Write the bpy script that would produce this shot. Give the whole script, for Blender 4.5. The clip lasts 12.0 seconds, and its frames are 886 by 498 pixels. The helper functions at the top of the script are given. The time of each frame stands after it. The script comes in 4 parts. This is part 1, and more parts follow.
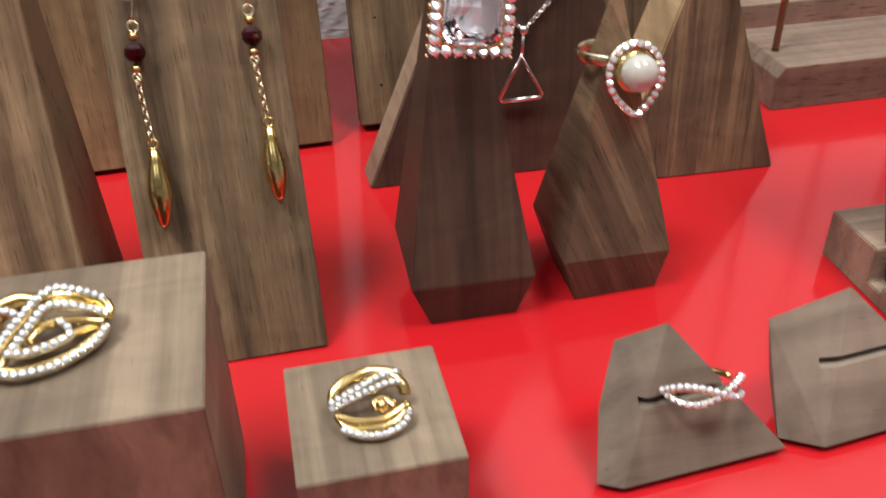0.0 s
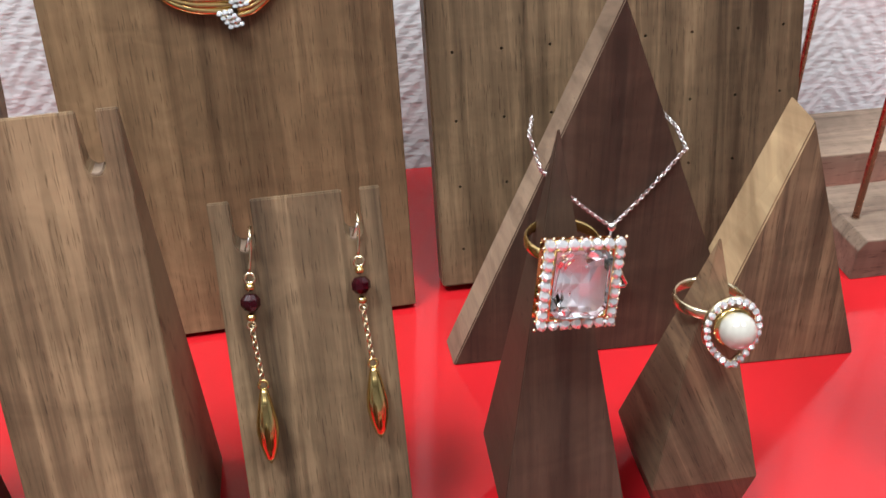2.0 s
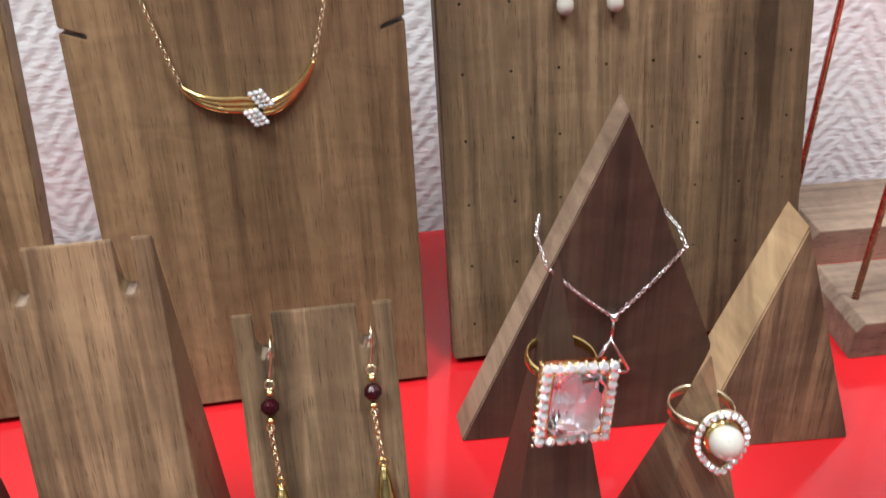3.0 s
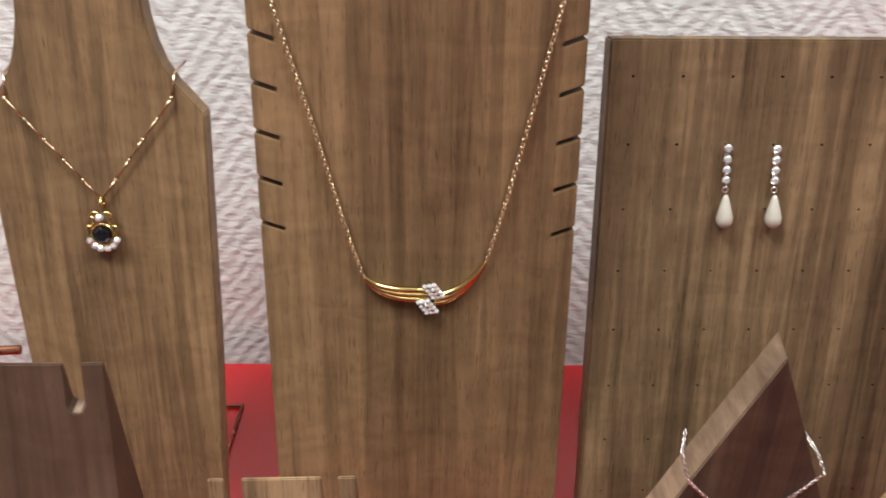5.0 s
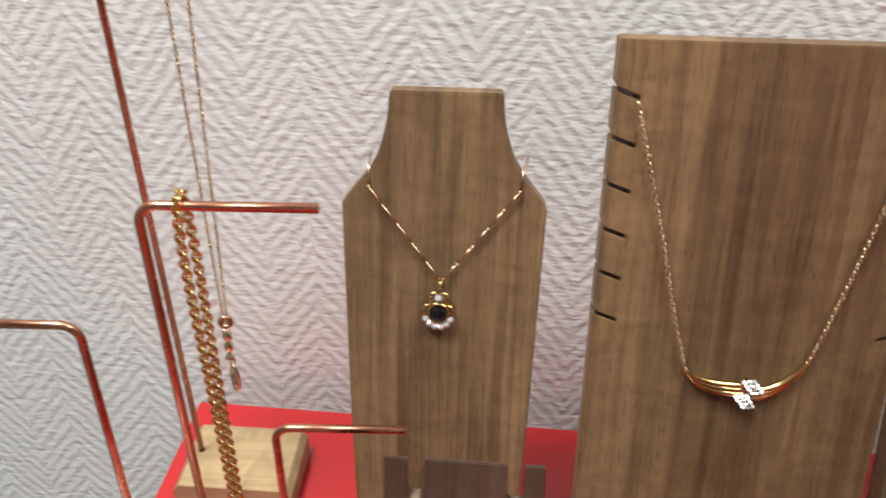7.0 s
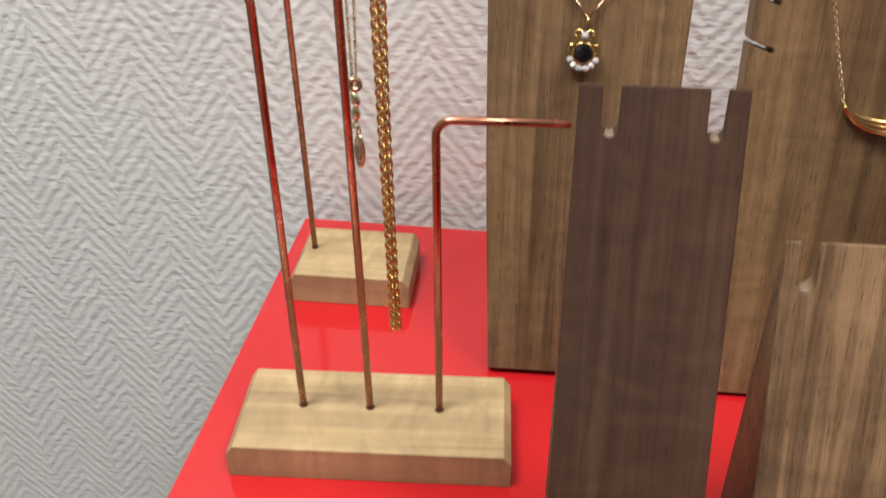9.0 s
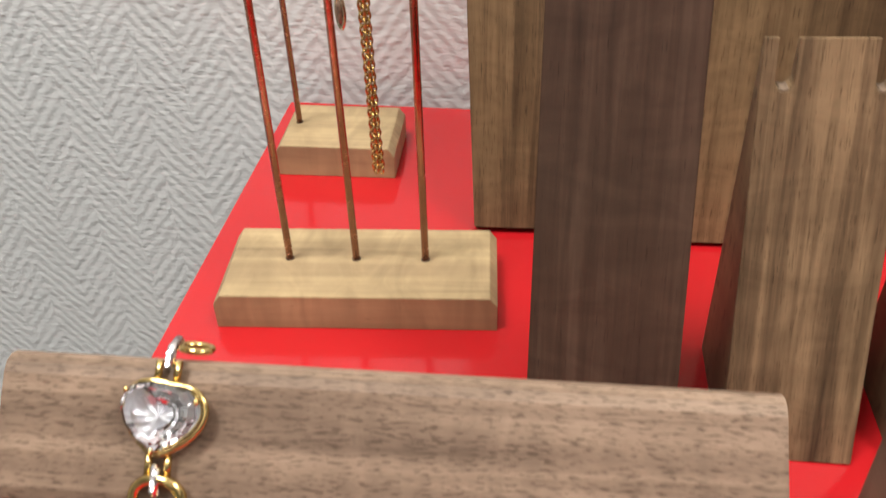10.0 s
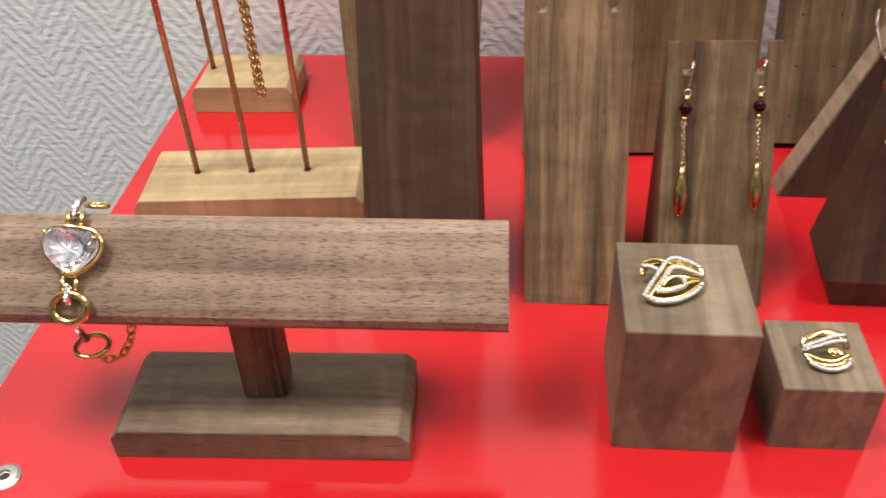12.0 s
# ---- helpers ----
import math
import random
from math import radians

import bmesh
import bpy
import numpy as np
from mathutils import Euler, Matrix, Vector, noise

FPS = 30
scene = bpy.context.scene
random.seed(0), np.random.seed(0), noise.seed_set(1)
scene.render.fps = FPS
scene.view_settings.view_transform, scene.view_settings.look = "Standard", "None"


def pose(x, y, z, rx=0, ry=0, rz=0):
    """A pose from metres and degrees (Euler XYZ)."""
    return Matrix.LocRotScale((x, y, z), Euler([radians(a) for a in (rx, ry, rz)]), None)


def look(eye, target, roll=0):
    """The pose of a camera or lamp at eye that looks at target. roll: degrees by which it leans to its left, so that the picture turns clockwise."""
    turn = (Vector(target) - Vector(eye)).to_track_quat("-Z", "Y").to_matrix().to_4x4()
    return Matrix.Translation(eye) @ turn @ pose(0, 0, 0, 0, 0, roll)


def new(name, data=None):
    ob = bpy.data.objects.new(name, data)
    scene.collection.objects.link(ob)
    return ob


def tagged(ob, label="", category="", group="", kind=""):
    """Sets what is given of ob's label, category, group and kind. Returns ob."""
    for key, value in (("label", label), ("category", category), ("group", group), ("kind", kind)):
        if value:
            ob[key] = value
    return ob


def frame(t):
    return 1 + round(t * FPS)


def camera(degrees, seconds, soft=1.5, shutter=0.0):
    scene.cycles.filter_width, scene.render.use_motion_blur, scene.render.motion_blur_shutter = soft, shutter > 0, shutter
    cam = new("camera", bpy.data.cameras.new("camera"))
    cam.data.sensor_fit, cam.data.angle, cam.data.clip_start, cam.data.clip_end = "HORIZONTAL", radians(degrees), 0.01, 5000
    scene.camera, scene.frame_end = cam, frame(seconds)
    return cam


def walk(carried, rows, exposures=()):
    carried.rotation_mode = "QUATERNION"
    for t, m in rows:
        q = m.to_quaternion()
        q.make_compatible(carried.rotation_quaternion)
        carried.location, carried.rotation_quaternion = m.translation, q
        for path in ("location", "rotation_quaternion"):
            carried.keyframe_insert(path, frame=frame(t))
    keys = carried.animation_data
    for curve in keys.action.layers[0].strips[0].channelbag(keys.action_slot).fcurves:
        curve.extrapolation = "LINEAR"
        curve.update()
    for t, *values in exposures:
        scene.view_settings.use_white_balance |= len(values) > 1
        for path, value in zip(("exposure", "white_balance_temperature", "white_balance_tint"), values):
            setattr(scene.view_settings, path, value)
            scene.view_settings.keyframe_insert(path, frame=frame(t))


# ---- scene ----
cam = camera(52.9, 12.0, shutter=0.4)
PATH = [
    (0, (0.067, 0.06, 0.171), (0.398, 1.678, -0.957), -1.2),
    (0.5, (0.058, 0.077, 0.188), (0.375, 1.695, -0.945), -1.0),
    (1, (0.052, 0.083, 0.204), (0.345, 1.708, -0.925), -0.9),
    (1.5, (0.054, 0.089, 0.218), (0.328, 1.72, -0.907), -1.0),
    (2, (0.057, 0.094, 0.231), (0.304, 1.731, -0.89), -1.1),
    (2.5, (0.062, 0.095, 0.243), (0.285, 1.738, -0.875), -1.2),
    (3, (0.062, 0.097, 0.267), (0.261, 1.745, -0.849), -1.1),
    (3.2, (0.063, 0.099, 0.279), (0.249, 1.747, -0.838), -1.0),
    (4.8, (0.032, 0.121, 0.34), (0.114, 1.773, -0.786), 1.5),
    (5, (0.027, 0.124, 0.345), (0.08, 1.774, -0.784), 1.5),
    (5.5, (0.011, 0.121, 0.347), (0.0, 1.792, -0.753), 1.2),
    (6, (-0.016, 0.123, 0.352), (-0.075, 1.79, -0.751), 1.0),
    (6.5, (-0.043, 0.123, 0.362), (-0.152, 1.791, -0.735), 0.8),
    (7, (-0.069, 0.121, 0.375), (-0.221, 1.793, -0.712), 0.7),
    (7.2, (-0.076, 0.117, 0.378), (-0.263, 1.788, -0.705), 0.3),
    (8.8, (-0.108, 0.071, 0.297), (-0.337, 1.722, -0.808), 0.1),
    (9, (-0.108, 0.069, 0.286), (-0.331, 1.711, -0.834), -0.0),
    (9.5, (-0.104, 0.065, 0.262), (-0.318, 1.678, -0.901), -0.7),
    (10, (-0.099, 0.044, 0.248), (-0.312, 1.631, -0.95), -1.3),
    (10.5, (-0.092, 0.014, 0.245), (-0.301, 1.581, -0.98), -1.8),
    (11, (-0.078, -0.013, 0.256), (-0.282, 1.545, -0.981), -2.2),
    (11.5, (-0.058, -0.029, 0.261), (-0.25, 1.529, -0.977), -2.3),
    (12, (-0.035, -0.044, 0.273), (-0.203, 1.516, -0.968), -2.3),
]
walk(cam, [(t, look(eye, target, roll)) for t, eye, target, roll in PATH],
     [(0.0, 0.08, 6250, 10), (2.0, 0.37, 5900, 8), (3.0, 0.41, 6000, 9), (5.0, 0.20, 6500, 10), (6.5, 0.05, 6550, 10), (9.5, 0.0, 6700, 10), (12.0, 0.07, 6650, 10)])

# ---------- light ----------
world = bpy.data.worlds.new("room_air")
world.use_nodes = True
world.node_tree.nodes["Background"].inputs[0].default_value = (0.9, 0.93, 1.0, 1)
world.node_tree.nodes["Background"].inputs[1].default_value = 0.035
scene.world = world
# All unseen: overhead pair inferred from shadows, rear pair (y=-1.7) added as weak fill.
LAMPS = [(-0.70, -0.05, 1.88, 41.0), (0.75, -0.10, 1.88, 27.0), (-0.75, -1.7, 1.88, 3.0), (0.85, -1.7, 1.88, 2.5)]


# ---------- materials ----------
def material(name):
    m = bpy.data.materials.new(name)
    m.use_nodes = True
    t = m.node_tree
    return m, t, t.nodes["Principled BSDF"]


def node(t, kind, **values):
    n = t.nodes.new(kind)
    for k, v in values.items():
        n.inputs[k.replace("_", " ")].default_value = v
    return n


def ramp(t, stops):
    r = t.nodes.new("ShaderNodeValToRGB")
    e = r.color_ramp.elements
    while len(e) < len(stops):
        e.new(0.5)
    for el, (p, c) in zip(e, stops):
        el.position, el.color = p, (*c, 1)
    return r


def wood(name, dark, mid, light, axis=2, streak=95.0, rough=0.5, seed=0.0, fleck=0.30, dash=110.0, growth=0.7):
    """Oiled walnut, grain along one axis of the thing: broad bands, fine streaks, short pores."""
    m, t, b = material(name)
    L = t.links.new
    tc = t.nodes.new("ShaderNodeTexCoord")
    info = t.nodes.new("ShaderNodeObjectInfo")
    mul = node(t, "ShaderNodeMath")
    mul.operation = "MULTIPLY_ADD"
    L(info.outputs["Random"], mul.inputs[0])
    mul.inputs[1].default_value, mul.inputs[2].default_value = 7.3, seed
    comb = t.nodes.new("ShaderNodeCombineXYZ")
    for i in range(3):
        L(mul.outputs[0], comb.inputs[i])
    add = t.nodes.new("ShaderNodeVectorMath")
    L(tc.outputs["Object"], add.inputs[0])
    L(comb.outputs[0], add.inputs[1])

    def stretched(across, along, detail, rough_n, distort):
        mp = t.nodes.new("ShaderNodeMapping")
        s = [across] * 3
        s[axis] = along
        if axis == 2:
            s[1] = across * 0.10
        else:
            s[2] = across * 0.40
        mp.inputs["Scale"].default_value = s
        L(add.outputs[0], mp.inputs["Vector"])
        n = node(t, "ShaderNodeTexNoise", Scale=1.0, Detail=detail, Roughness=rough_n, Distortion=distort)
        L(mp.outputs[0], n.inputs["Vector"])
        return n.outputs["Fac"]

    broad = stretched(streak * 0.9, 3.4, 3, 0.55, 0.9)
    fine = stretched(streak * 4.0, 9.0, 4, 0.6, 0.5)
    pores = stretched(2300, dash, 2, 0.5, 0.0)
    wide = stretched(streak * 0.30, 2.2, 2, 0.5, 0.9)
    mixw = node(t, "ShaderNodeMix")
    mixw.data_type = "FLOAT"
    mixw.inputs[0].default_value = 0.55
    L(broad, mixw.inputs[2])
    L(wide, mixw.inputs[3])
    mixv = node(t, "ShaderNodeMix")
    mixv.data_type = "FLOAT"
    mixv.inputs[0].default_value = 0.30
    L(mixw.outputs[0], mixv.inputs[2])
    L(fine, mixv.inputs[3])
    r = ramp(t, [(0.400, dark), (0.458, tuple(0.35 * a + 0.65 * c for a, c in zip(dark, mid))), (0.512, mid), (0.585, light)])
    L(mixv.outputs[0], r.inputs[0])
    pr = ramp(t, [(fleck, (0.42, 0.40, 0.38)), (fleck + 0.10, (1, 1, 1))])
    L(pores, pr.inputs[0])
    mc = node(t, "ShaderNodeMix")
    mc.data_type, mc.blend_type = "RGBA", "MULTIPLY"
    mc.inputs[0].default_value = 0.8
    L(r.outputs[0], mc.inputs[6])
    L(pr.outputs[0], mc.inputs[7])
    ripple = stretched(38.0, 75.0, 3, 0.55, 1.2)
    rp = ramp(t, [(0.32, (0.86, 0.855, 0.85)), (0.68, (1.13, 1.13, 1.13))])
    L(ripple, rp.inputs[0])
    mr = node(t, "ShaderNodeMix")
    mr.data_type, mr.blend_type = "RGBA", "MULTIPLY"
    mr.inputs[0].default_value = 1.0
    L(mc.outputs[2], mr.inputs[6])
    L(rp.outputs[0], mr.inputs[7])
    lines = stretched(streak * 3.2, 2.0, 2, 0.55, 0.7)
    lr = ramp(t, [(0.36, (0.70, 0.69, 0.68)), (0.47, (1.0, 1.0, 1.0)), (0.60, (1.0, 1.0, 1.0)), (0.70, (1.14, 1.14, 1.13))])
    L(lines, lr.inputs[0])
    ml = node(t, "ShaderNodeMix")
    ml.data_type, ml.blend_type = "RGBA", "MULTIPLY"
    ml.inputs[0].default_value = growth
    L(mr.outputs[2], ml.inputs[6])
    L(lr.outputs[0], ml.inputs[7])
    L(ml.outputs[2], b.inputs["Base Color"])
    rr = node(t, "ShaderNodeMapRange", To_Min=rough - 0.08, To_Max=rough + 0.14)
    L(fine, rr.inputs[0])
    L(rr.outputs[0], b.inputs["Roughness"])
    bump = node(t, "ShaderNodeBump", Strength=0.22, Distance=0.0004)
    L(pores, bump.inputs["Height"])
    bump2 = node(t, "ShaderNodeBump", Strength=0.12, Distance=0.0006)
    L(fine, bump2.inputs["Height"])
    L(bump.outputs[0], bump2.inputs["Normal"])
    L(bump2.outputs[0], b.inputs["Normal"])
    b.inputs["Specular IOR Level"].default_value = 0.24
    return m


D, M, LT = (0.066, 0.042, 0.025), (0.178, 0.117, 0.066), (0.285, 0.192, 0.108)
WALNUT = wood("walnut_upright", D, M, LT, 2)
WALNUT_OLIVE = wood("walnut_olive", (0.060, 0.040, 0.023), (0.150, 0.100, 0.056), (0.235, 0.160, 0.091), 2, 80, seed=6.6)
WALNUT_DRILLED = wood("walnut_drilled", (0.050, 0.031, 0.017), (0.132, 0.086, 0.047), (0.215, 0.143, 0.079), 2, 58, seed=1.1)
WALNUT_SLOTTED = wood("walnut_slotted", (0.112, 0.068, 0.035), (0.178, 0.111, 0.057), (0.245, 0.156, 0.081), 2, 62, seed=3.1)
WALNUT_WARM = wood("walnut_warm", (0.115, 0.071, 0.038), (0.212, 0.134, 0.070), (0.295, 0.190, 0.100), 2, 62, seed=3.1)
WALNUT_DARK = wood("walnut_dark", (0.044, 0.0275, 0.0195), (0.072, 0.0425, 0.0285), (0.095, 0.058, 0.040), 2, 85, seed=5.0, fleck=0.24, growth=0.3)
WALNUT_STRIPED = wood("walnut_striped", (0.05, 0.033, 0.022), (0.14, 0.092, 0.056), (0.26, 0.172, 0.098), 2, 75, seed=1.7)
WALNUT_LYING = wood("walnut_lying", (0.11, 0.077, 0.055), (0.21, 0.150, 0.108), (0.29, 0.210, 0.150), 0, 60, seed=2.2)
WALNUT_FLECKED = wood("walnut_flecked", (0.125, 0.083, 0.058), (0.225, 0.153, 0.108), (0.30, 0.210, 0.150), 0, 90, seed=2.2, fleck=0.365, dash=300.0, growth=0.35)
WALNUT_BASE = wood("walnut_figured", (0.090, 0.065, 0.043), (0.195, 0.143, 0.096), (0.31, 0.23, 0.158), 0, 30, seed=3.3)
WALNUT_FINE = wood("walnut_fine", (0.105, 0.080, 0.060), (0.185, 0.145, 0.108), (0.24, 0.190, 0.143), 0, 45, seed=7.7, fleck=0.20, growth=0.25)
WALNUT_BLOCK = wood("walnut_block", (0.115, 0.086, 0.059), (0.165, 0.124, 0.085), (0.24, 0.182, 0.126), 1, 60, seed=4.4, fleck=0.20, growth=0.2)
SAPWOOD = wood("pale_sapwood", (0.34, 0.245, 0.138), (0.44, 0.325, 0.180), (0.51, 0.385, 0.22), 0, 48, seed=8.0, fleck=0.18, growth=0.4)
# Tall triangle's left edge: light from the upper left put into a paler walnut.
WALNUT_LIT_EDGE = wood("walnut_lit_edge", (0.12, 0.08, 0.055), (0.235, 0.165, 0.112), (0.32, 0.23, 0.155), 2, 110, seed=9.0, fleck=0.18)
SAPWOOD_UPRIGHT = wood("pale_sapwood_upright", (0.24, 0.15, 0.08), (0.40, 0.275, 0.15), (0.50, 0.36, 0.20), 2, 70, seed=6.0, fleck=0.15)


def plain(name, color, rough=0.4, metal=0.0, noise_amount=0.12, scale=300.0, bumpy=0.0, **extra):
    m, t, b = material(name)
    L = t.links.new
    tc = t.nodes.new("ShaderNodeTexCoord")
    n = node(t, "ShaderNodeTexNoise", Scale=scale, Detail=4.0, Roughness=0.6)
    L(tc.outputs["Object"], n.inputs["Vector"])
    lo = tuple(c * (1 - noise_amount) for c in color)
    hi = tuple(min(1, c * (1 + noise_amount)) for c in color)
    r = ramp(t, [(0.35, lo), (0.65, hi)])
    L(n.outputs["Fac"], r.inputs[0])
    L(r.outputs[0], b.inputs["Base Color"])
    mr = node(t, "ShaderNodeMapRange", To_Min=max(0, rough - 0.06), To_Max=rough + 0.08)
    L(n.outputs["Fac"], mr.inputs[0])
    L(mr.outputs[0], b.inputs["Roughness"])
    b.inputs["Metallic"].default_value = metal
    if bumpy:
        bp = node(t, "ShaderNodeBump", Strength=bumpy, Distance=0.0005)
        L(n.outputs["Fac"], bp.inputs["Height"])
        L(bp.outputs[0], b.inputs["Normal"])
    for k, v in extra.items():
        b.inputs[k.replace("_", " ")].default_value = v
    return m


GOLD = plain("gold", (0.72, 0.54, 0.22), 0.14, 1.0, 0.06)
PALE_GOLD = plain("pale_gold", (0.74, 0.64, 0.43), 0.24, 1.0, 0.06)
ROSE = plain("rose_gold", (0.62, 0.43, 0.29), 0.2, 1.0, 0.06)
SILVER = plain("silver", (0.85, 0.84, 0.83), 0.14, 1.0, 0.05)
COPPER = plain("copper_rod", (0.50, 0.24, 0.155), 0.25, 1.0, 0.16, 120)
STEEL = plain("zinc_screw", (0.6, 0.6, 0.58), 0.35, 1.0, 0.1, 500)
STONE = plain("rhinestone", (0.92, 0.95, 0.96), 0.05, 0.72, 0.03, 900, Coat_Weight=1.0, Coat_Roughness=0.02)
GARNET = plain("garnet_bead", (0.022, 0.001, 0.003), 0.05, 0.0, 0.3, 400, Specular_IOR_Level=0.35)
ONYX = plain("black_stone", (0.006, 0.006, 0.008), 0.05, 0.0, 0.2, 300, Specular_IOR_Level=0.35)
PEARL = plain("pearl", (0.48, 0.465, 0.405), 0.14, 0.0, 0.04, 200, Coat_Weight=1.0, Coat_Roughness=0.05, Specular_IOR_Level=0.5)
AMBER = plain("brown_crystal", (0.30, 0.19, 0.13), 0.05, 0.3, 0.3, 300, Specular_IOR_Level=0.9)
# Pale reflector added behind the clear stones to brighten them; none is seen there.
REFLECTOR = plain("reflector_foil", (0.90, 0.92, 0.96), 0.30, 0.55, 0.03)
SOCKET = plain("socket_shade", (0.035, 0.02, 0.012), 0.8)
ROD_FOOT_BROWN = plain("rod_foot_brown", (0.10, 0.062, 0.035), 0.7)
PALE_CUT = plain("bare_cut_wood", (0.21, 0.150, 0.105), 0.6, 0, 0.15, 900)
PAINT = plain("white_paint", (0.78, 0.78, 0.76), 0.6, 0, 0.03, 3.0, 0.1)
# Unseen walls and floor: grey set low to hold down bounced light.
UNSEEN_WALL_GREY = plain("unseen_wall_grey", (0.42, 0.42, 0.42), 0.6, 0, 0.04, 3.0, 0.1)
FLOOR = plain("grey_floor", (0.22, 0.215, 0.21), 0.4, 0, 0.2, 6.0)
LEG = plain("table_leg_metal", (0.55, 0.55, 0.55), 0.35, 1.0, 0.05, 40)


def crystal(name, ior):
    m, t, b = material(name)
    b.inputs["Base Color"].default_value = (0.98, 0.97, 1.0, 1)
    b.inputs["Transmission Weight"].default_value = 1.0
    b.inputs["Roughness"].default_value = 0.0
    b.inputs["IOR"].default_value = ior
    return m


CRYSTAL = crystal("clear_crystal", 1.65)


def red_laminate():
    m, t, b = material("red_gloss_laminate")
    L = t.links.new
    tc = t.nodes.new("ShaderNodeTexCoord")
    big = node(t, "ShaderNodeTexNoise", Scale=5.0, Detail=3.0, Roughness=0.6)
    tiny = node(t, "ShaderNodeTexNoise", Scale=420.0, Detail=3.0, Roughness=0.6)
    L(tc.outputs["Object"], big.inputs["Vector"])
    L(tc.outputs["Object"], tiny.inputs["Vector"])
    r = ramp(t, [(0.3, (0.47, 0.010, 0.014)), (0.7, (0.525, 0.014, 0.019))])
    L(big.outputs["Fac"], r.inputs[0])
    L(r.outputs[0], b.inputs["Base Color"])
    mr = node(t, "ShaderNodeMapRange", To_Min=0.10, To_Max=0.17)
    L(big.outputs["Fac"], mr.inputs[0])
    L(mr.outputs[0], b.inputs["Roughness"])
    bp = node(t, "ShaderNodeBump", Strength=0.02, Distance=0.0003)
    L(tiny.outputs["Fac"], bp.inputs["Height"])
    L(bp.outputs[0], b.inputs["Normal"])
    b.inputs["Specular IOR Level"].default_value = 0.85
    return m


RED = red_laminate()


def herringbone():
    """White painted glass-fibre wallpaper woven in a herringbone: 29 mm columns of slanting ribs."""
    m, t, b = material("herringbone_wallpaper")
    L = t.links.new
    tc = t.nodes.new("ShaderNodeTexCoord")
    wob = node(t, "ShaderNodeTexNoise", Scale=60.0, Detail=3.0, Roughness=0.6)
    L(tc.outputs["Object"], wob.inputs["Vector"])
    sub = t.nodes.new("ShaderNodeVectorMath")
    sub.operation = "MULTIPLY_ADD"
    L(wob.outputs["Color"], sub.inputs[0])
    sub.inputs[1].default_value = (0.0065,) * 3
    L(tc.outputs["Object"], sub.inputs[2])
    sep = t.nodes.new("ShaderNodeSeparateXYZ")
    L(sub.outputs[0], sep.inputs[0])

    def op(kind, a, c=None):
        n = t.nodes.new("ShaderNodeMath")
        n.operation = kind
        for i, v in ((0, a), (1, c)):
            if v is None:
                continue
            if isinstance(v, float):
                n.inputs[i].default_value = v
            else:
                L(v, n.inputs[i])
        return n.outputs[0]

    tri = op("PINGPONG", sep.outputs["X"], 0.0292)
    phase = op("ADD", op("MULTIPLY", tri, 1.28), sep.outputs["Z"])
    rib = op("SINE", op("MULTIPLY", phase, 2 * math.pi / 0.0118))
    yarn = t.nodes.new("ShaderNodeMapping")
    yarn.inputs["Scale"].default_value = (120.0, 120.0, 300.0)
    L(tc.outputs["Object"], yarn.inputs["Vector"])
    knots = node(t, "ShaderNodeTexNoise", Scale=1.0, Detail=2.5, Roughness=0.55)
    L(yarn.outputs[0], knots.inputs["Vector"])
    h = op("ADD", op("MULTIPLY", rib, 0.33), op("MULTIPLY", knots.outputs["Fac"], 1.9))
    bp = node(t, "ShaderNodeBump", Strength=0.42, Distance=0.0010)
    L(h, bp.inputs["Height"])
    L(bp.outputs[0], b.inputs["Normal"])
    big = node(t, "ShaderNodeTexNoise", Scale=4.0, Detail=4.0, Roughness=0.6)
    L(tc.outputs["Object"], big.inputs["Vector"])
    r = ramp(t, [(0.3, (0.79, 0.81, 0.815)), (0.7, (0.85, 0.87, 0.875))])
    L(big.outputs["Fac"], r.inputs[0])
    L(r.outputs[0], b.inputs["Base Color"])
    b.inputs["Roughness"].default_value = 0.6
    return m


WALLPAPER = herringbone()


# ---------- building helpers ----------
def thing(name, at, label, category, turn=0.0, group="", kind=""):
    ob = new(name)
    ob.matrix_basis = pose(*at, 0, 0, turn)
    ob.empty_display_size = 0.01
    return tagged(ob, label, category, group, kind)


def mesh_of(name, bm, mat, smooth=False, bevel=0.0, segs=2):
    if bevel:
        bmesh.ops.remove_doubles(bm, verts=bm.verts, dist=1e-6)
        sharp = [e for e in bm.edges if len(e.link_faces) == 2 and e.calc_face_angle(0) > 0.35]
        bmesh.ops.bevel(bm, geom=sharp, offset=bevel, segments=segs, affect="EDGES", clamp_overlap=True)
    bmesh.ops.recalc_face_normals(bm, faces=bm.faces)
    me = bpy.data.meshes.new(name)
    bm.to_mesh(me)
    bm.free()
    me.materials.append(mat)
    if smooth:
        for p in me.polygons:
            p.use_smooth = True
    return me


def part(name, bm, mat, parent, label="", smooth=False, bevel=0.0, segs=2):
    ob = new(name, mesh_of(name, bm, mat, smooth, bevel, segs))
    ob.parent = parent
    if label:
        ob["label"] = label
    return ob


def solo(name, bm, mat, label, category, at=(0, 0, 0), turn=0.0, group="", kind="", smooth=False, bevel=0.0):
    ob = new(name, mesh_of(name, bm, mat, smooth, bevel))
    ob.matrix_basis = pose(*at, 0, 0, turn)
    return tagged(ob, label, category, group, kind)


def box(x0, x1, y0, y1, z0, z1, bm=None):
    bm = bm or bmesh.new()
    v = [bm.verts.new((x, y, z)) for z in (z0, z1) for x, y in ((x0, y0), (x1, y0), (x1, y1), (x0, y1))]
    for f in ((3, 2, 1, 0), (4, 5, 6, 7), (0, 1, 5, 4), (1, 2, 6, 5), (2, 3, 7, 6), (3, 0, 4, 7)):
        bm.faces.new([v[i] for i in f])
    return bm


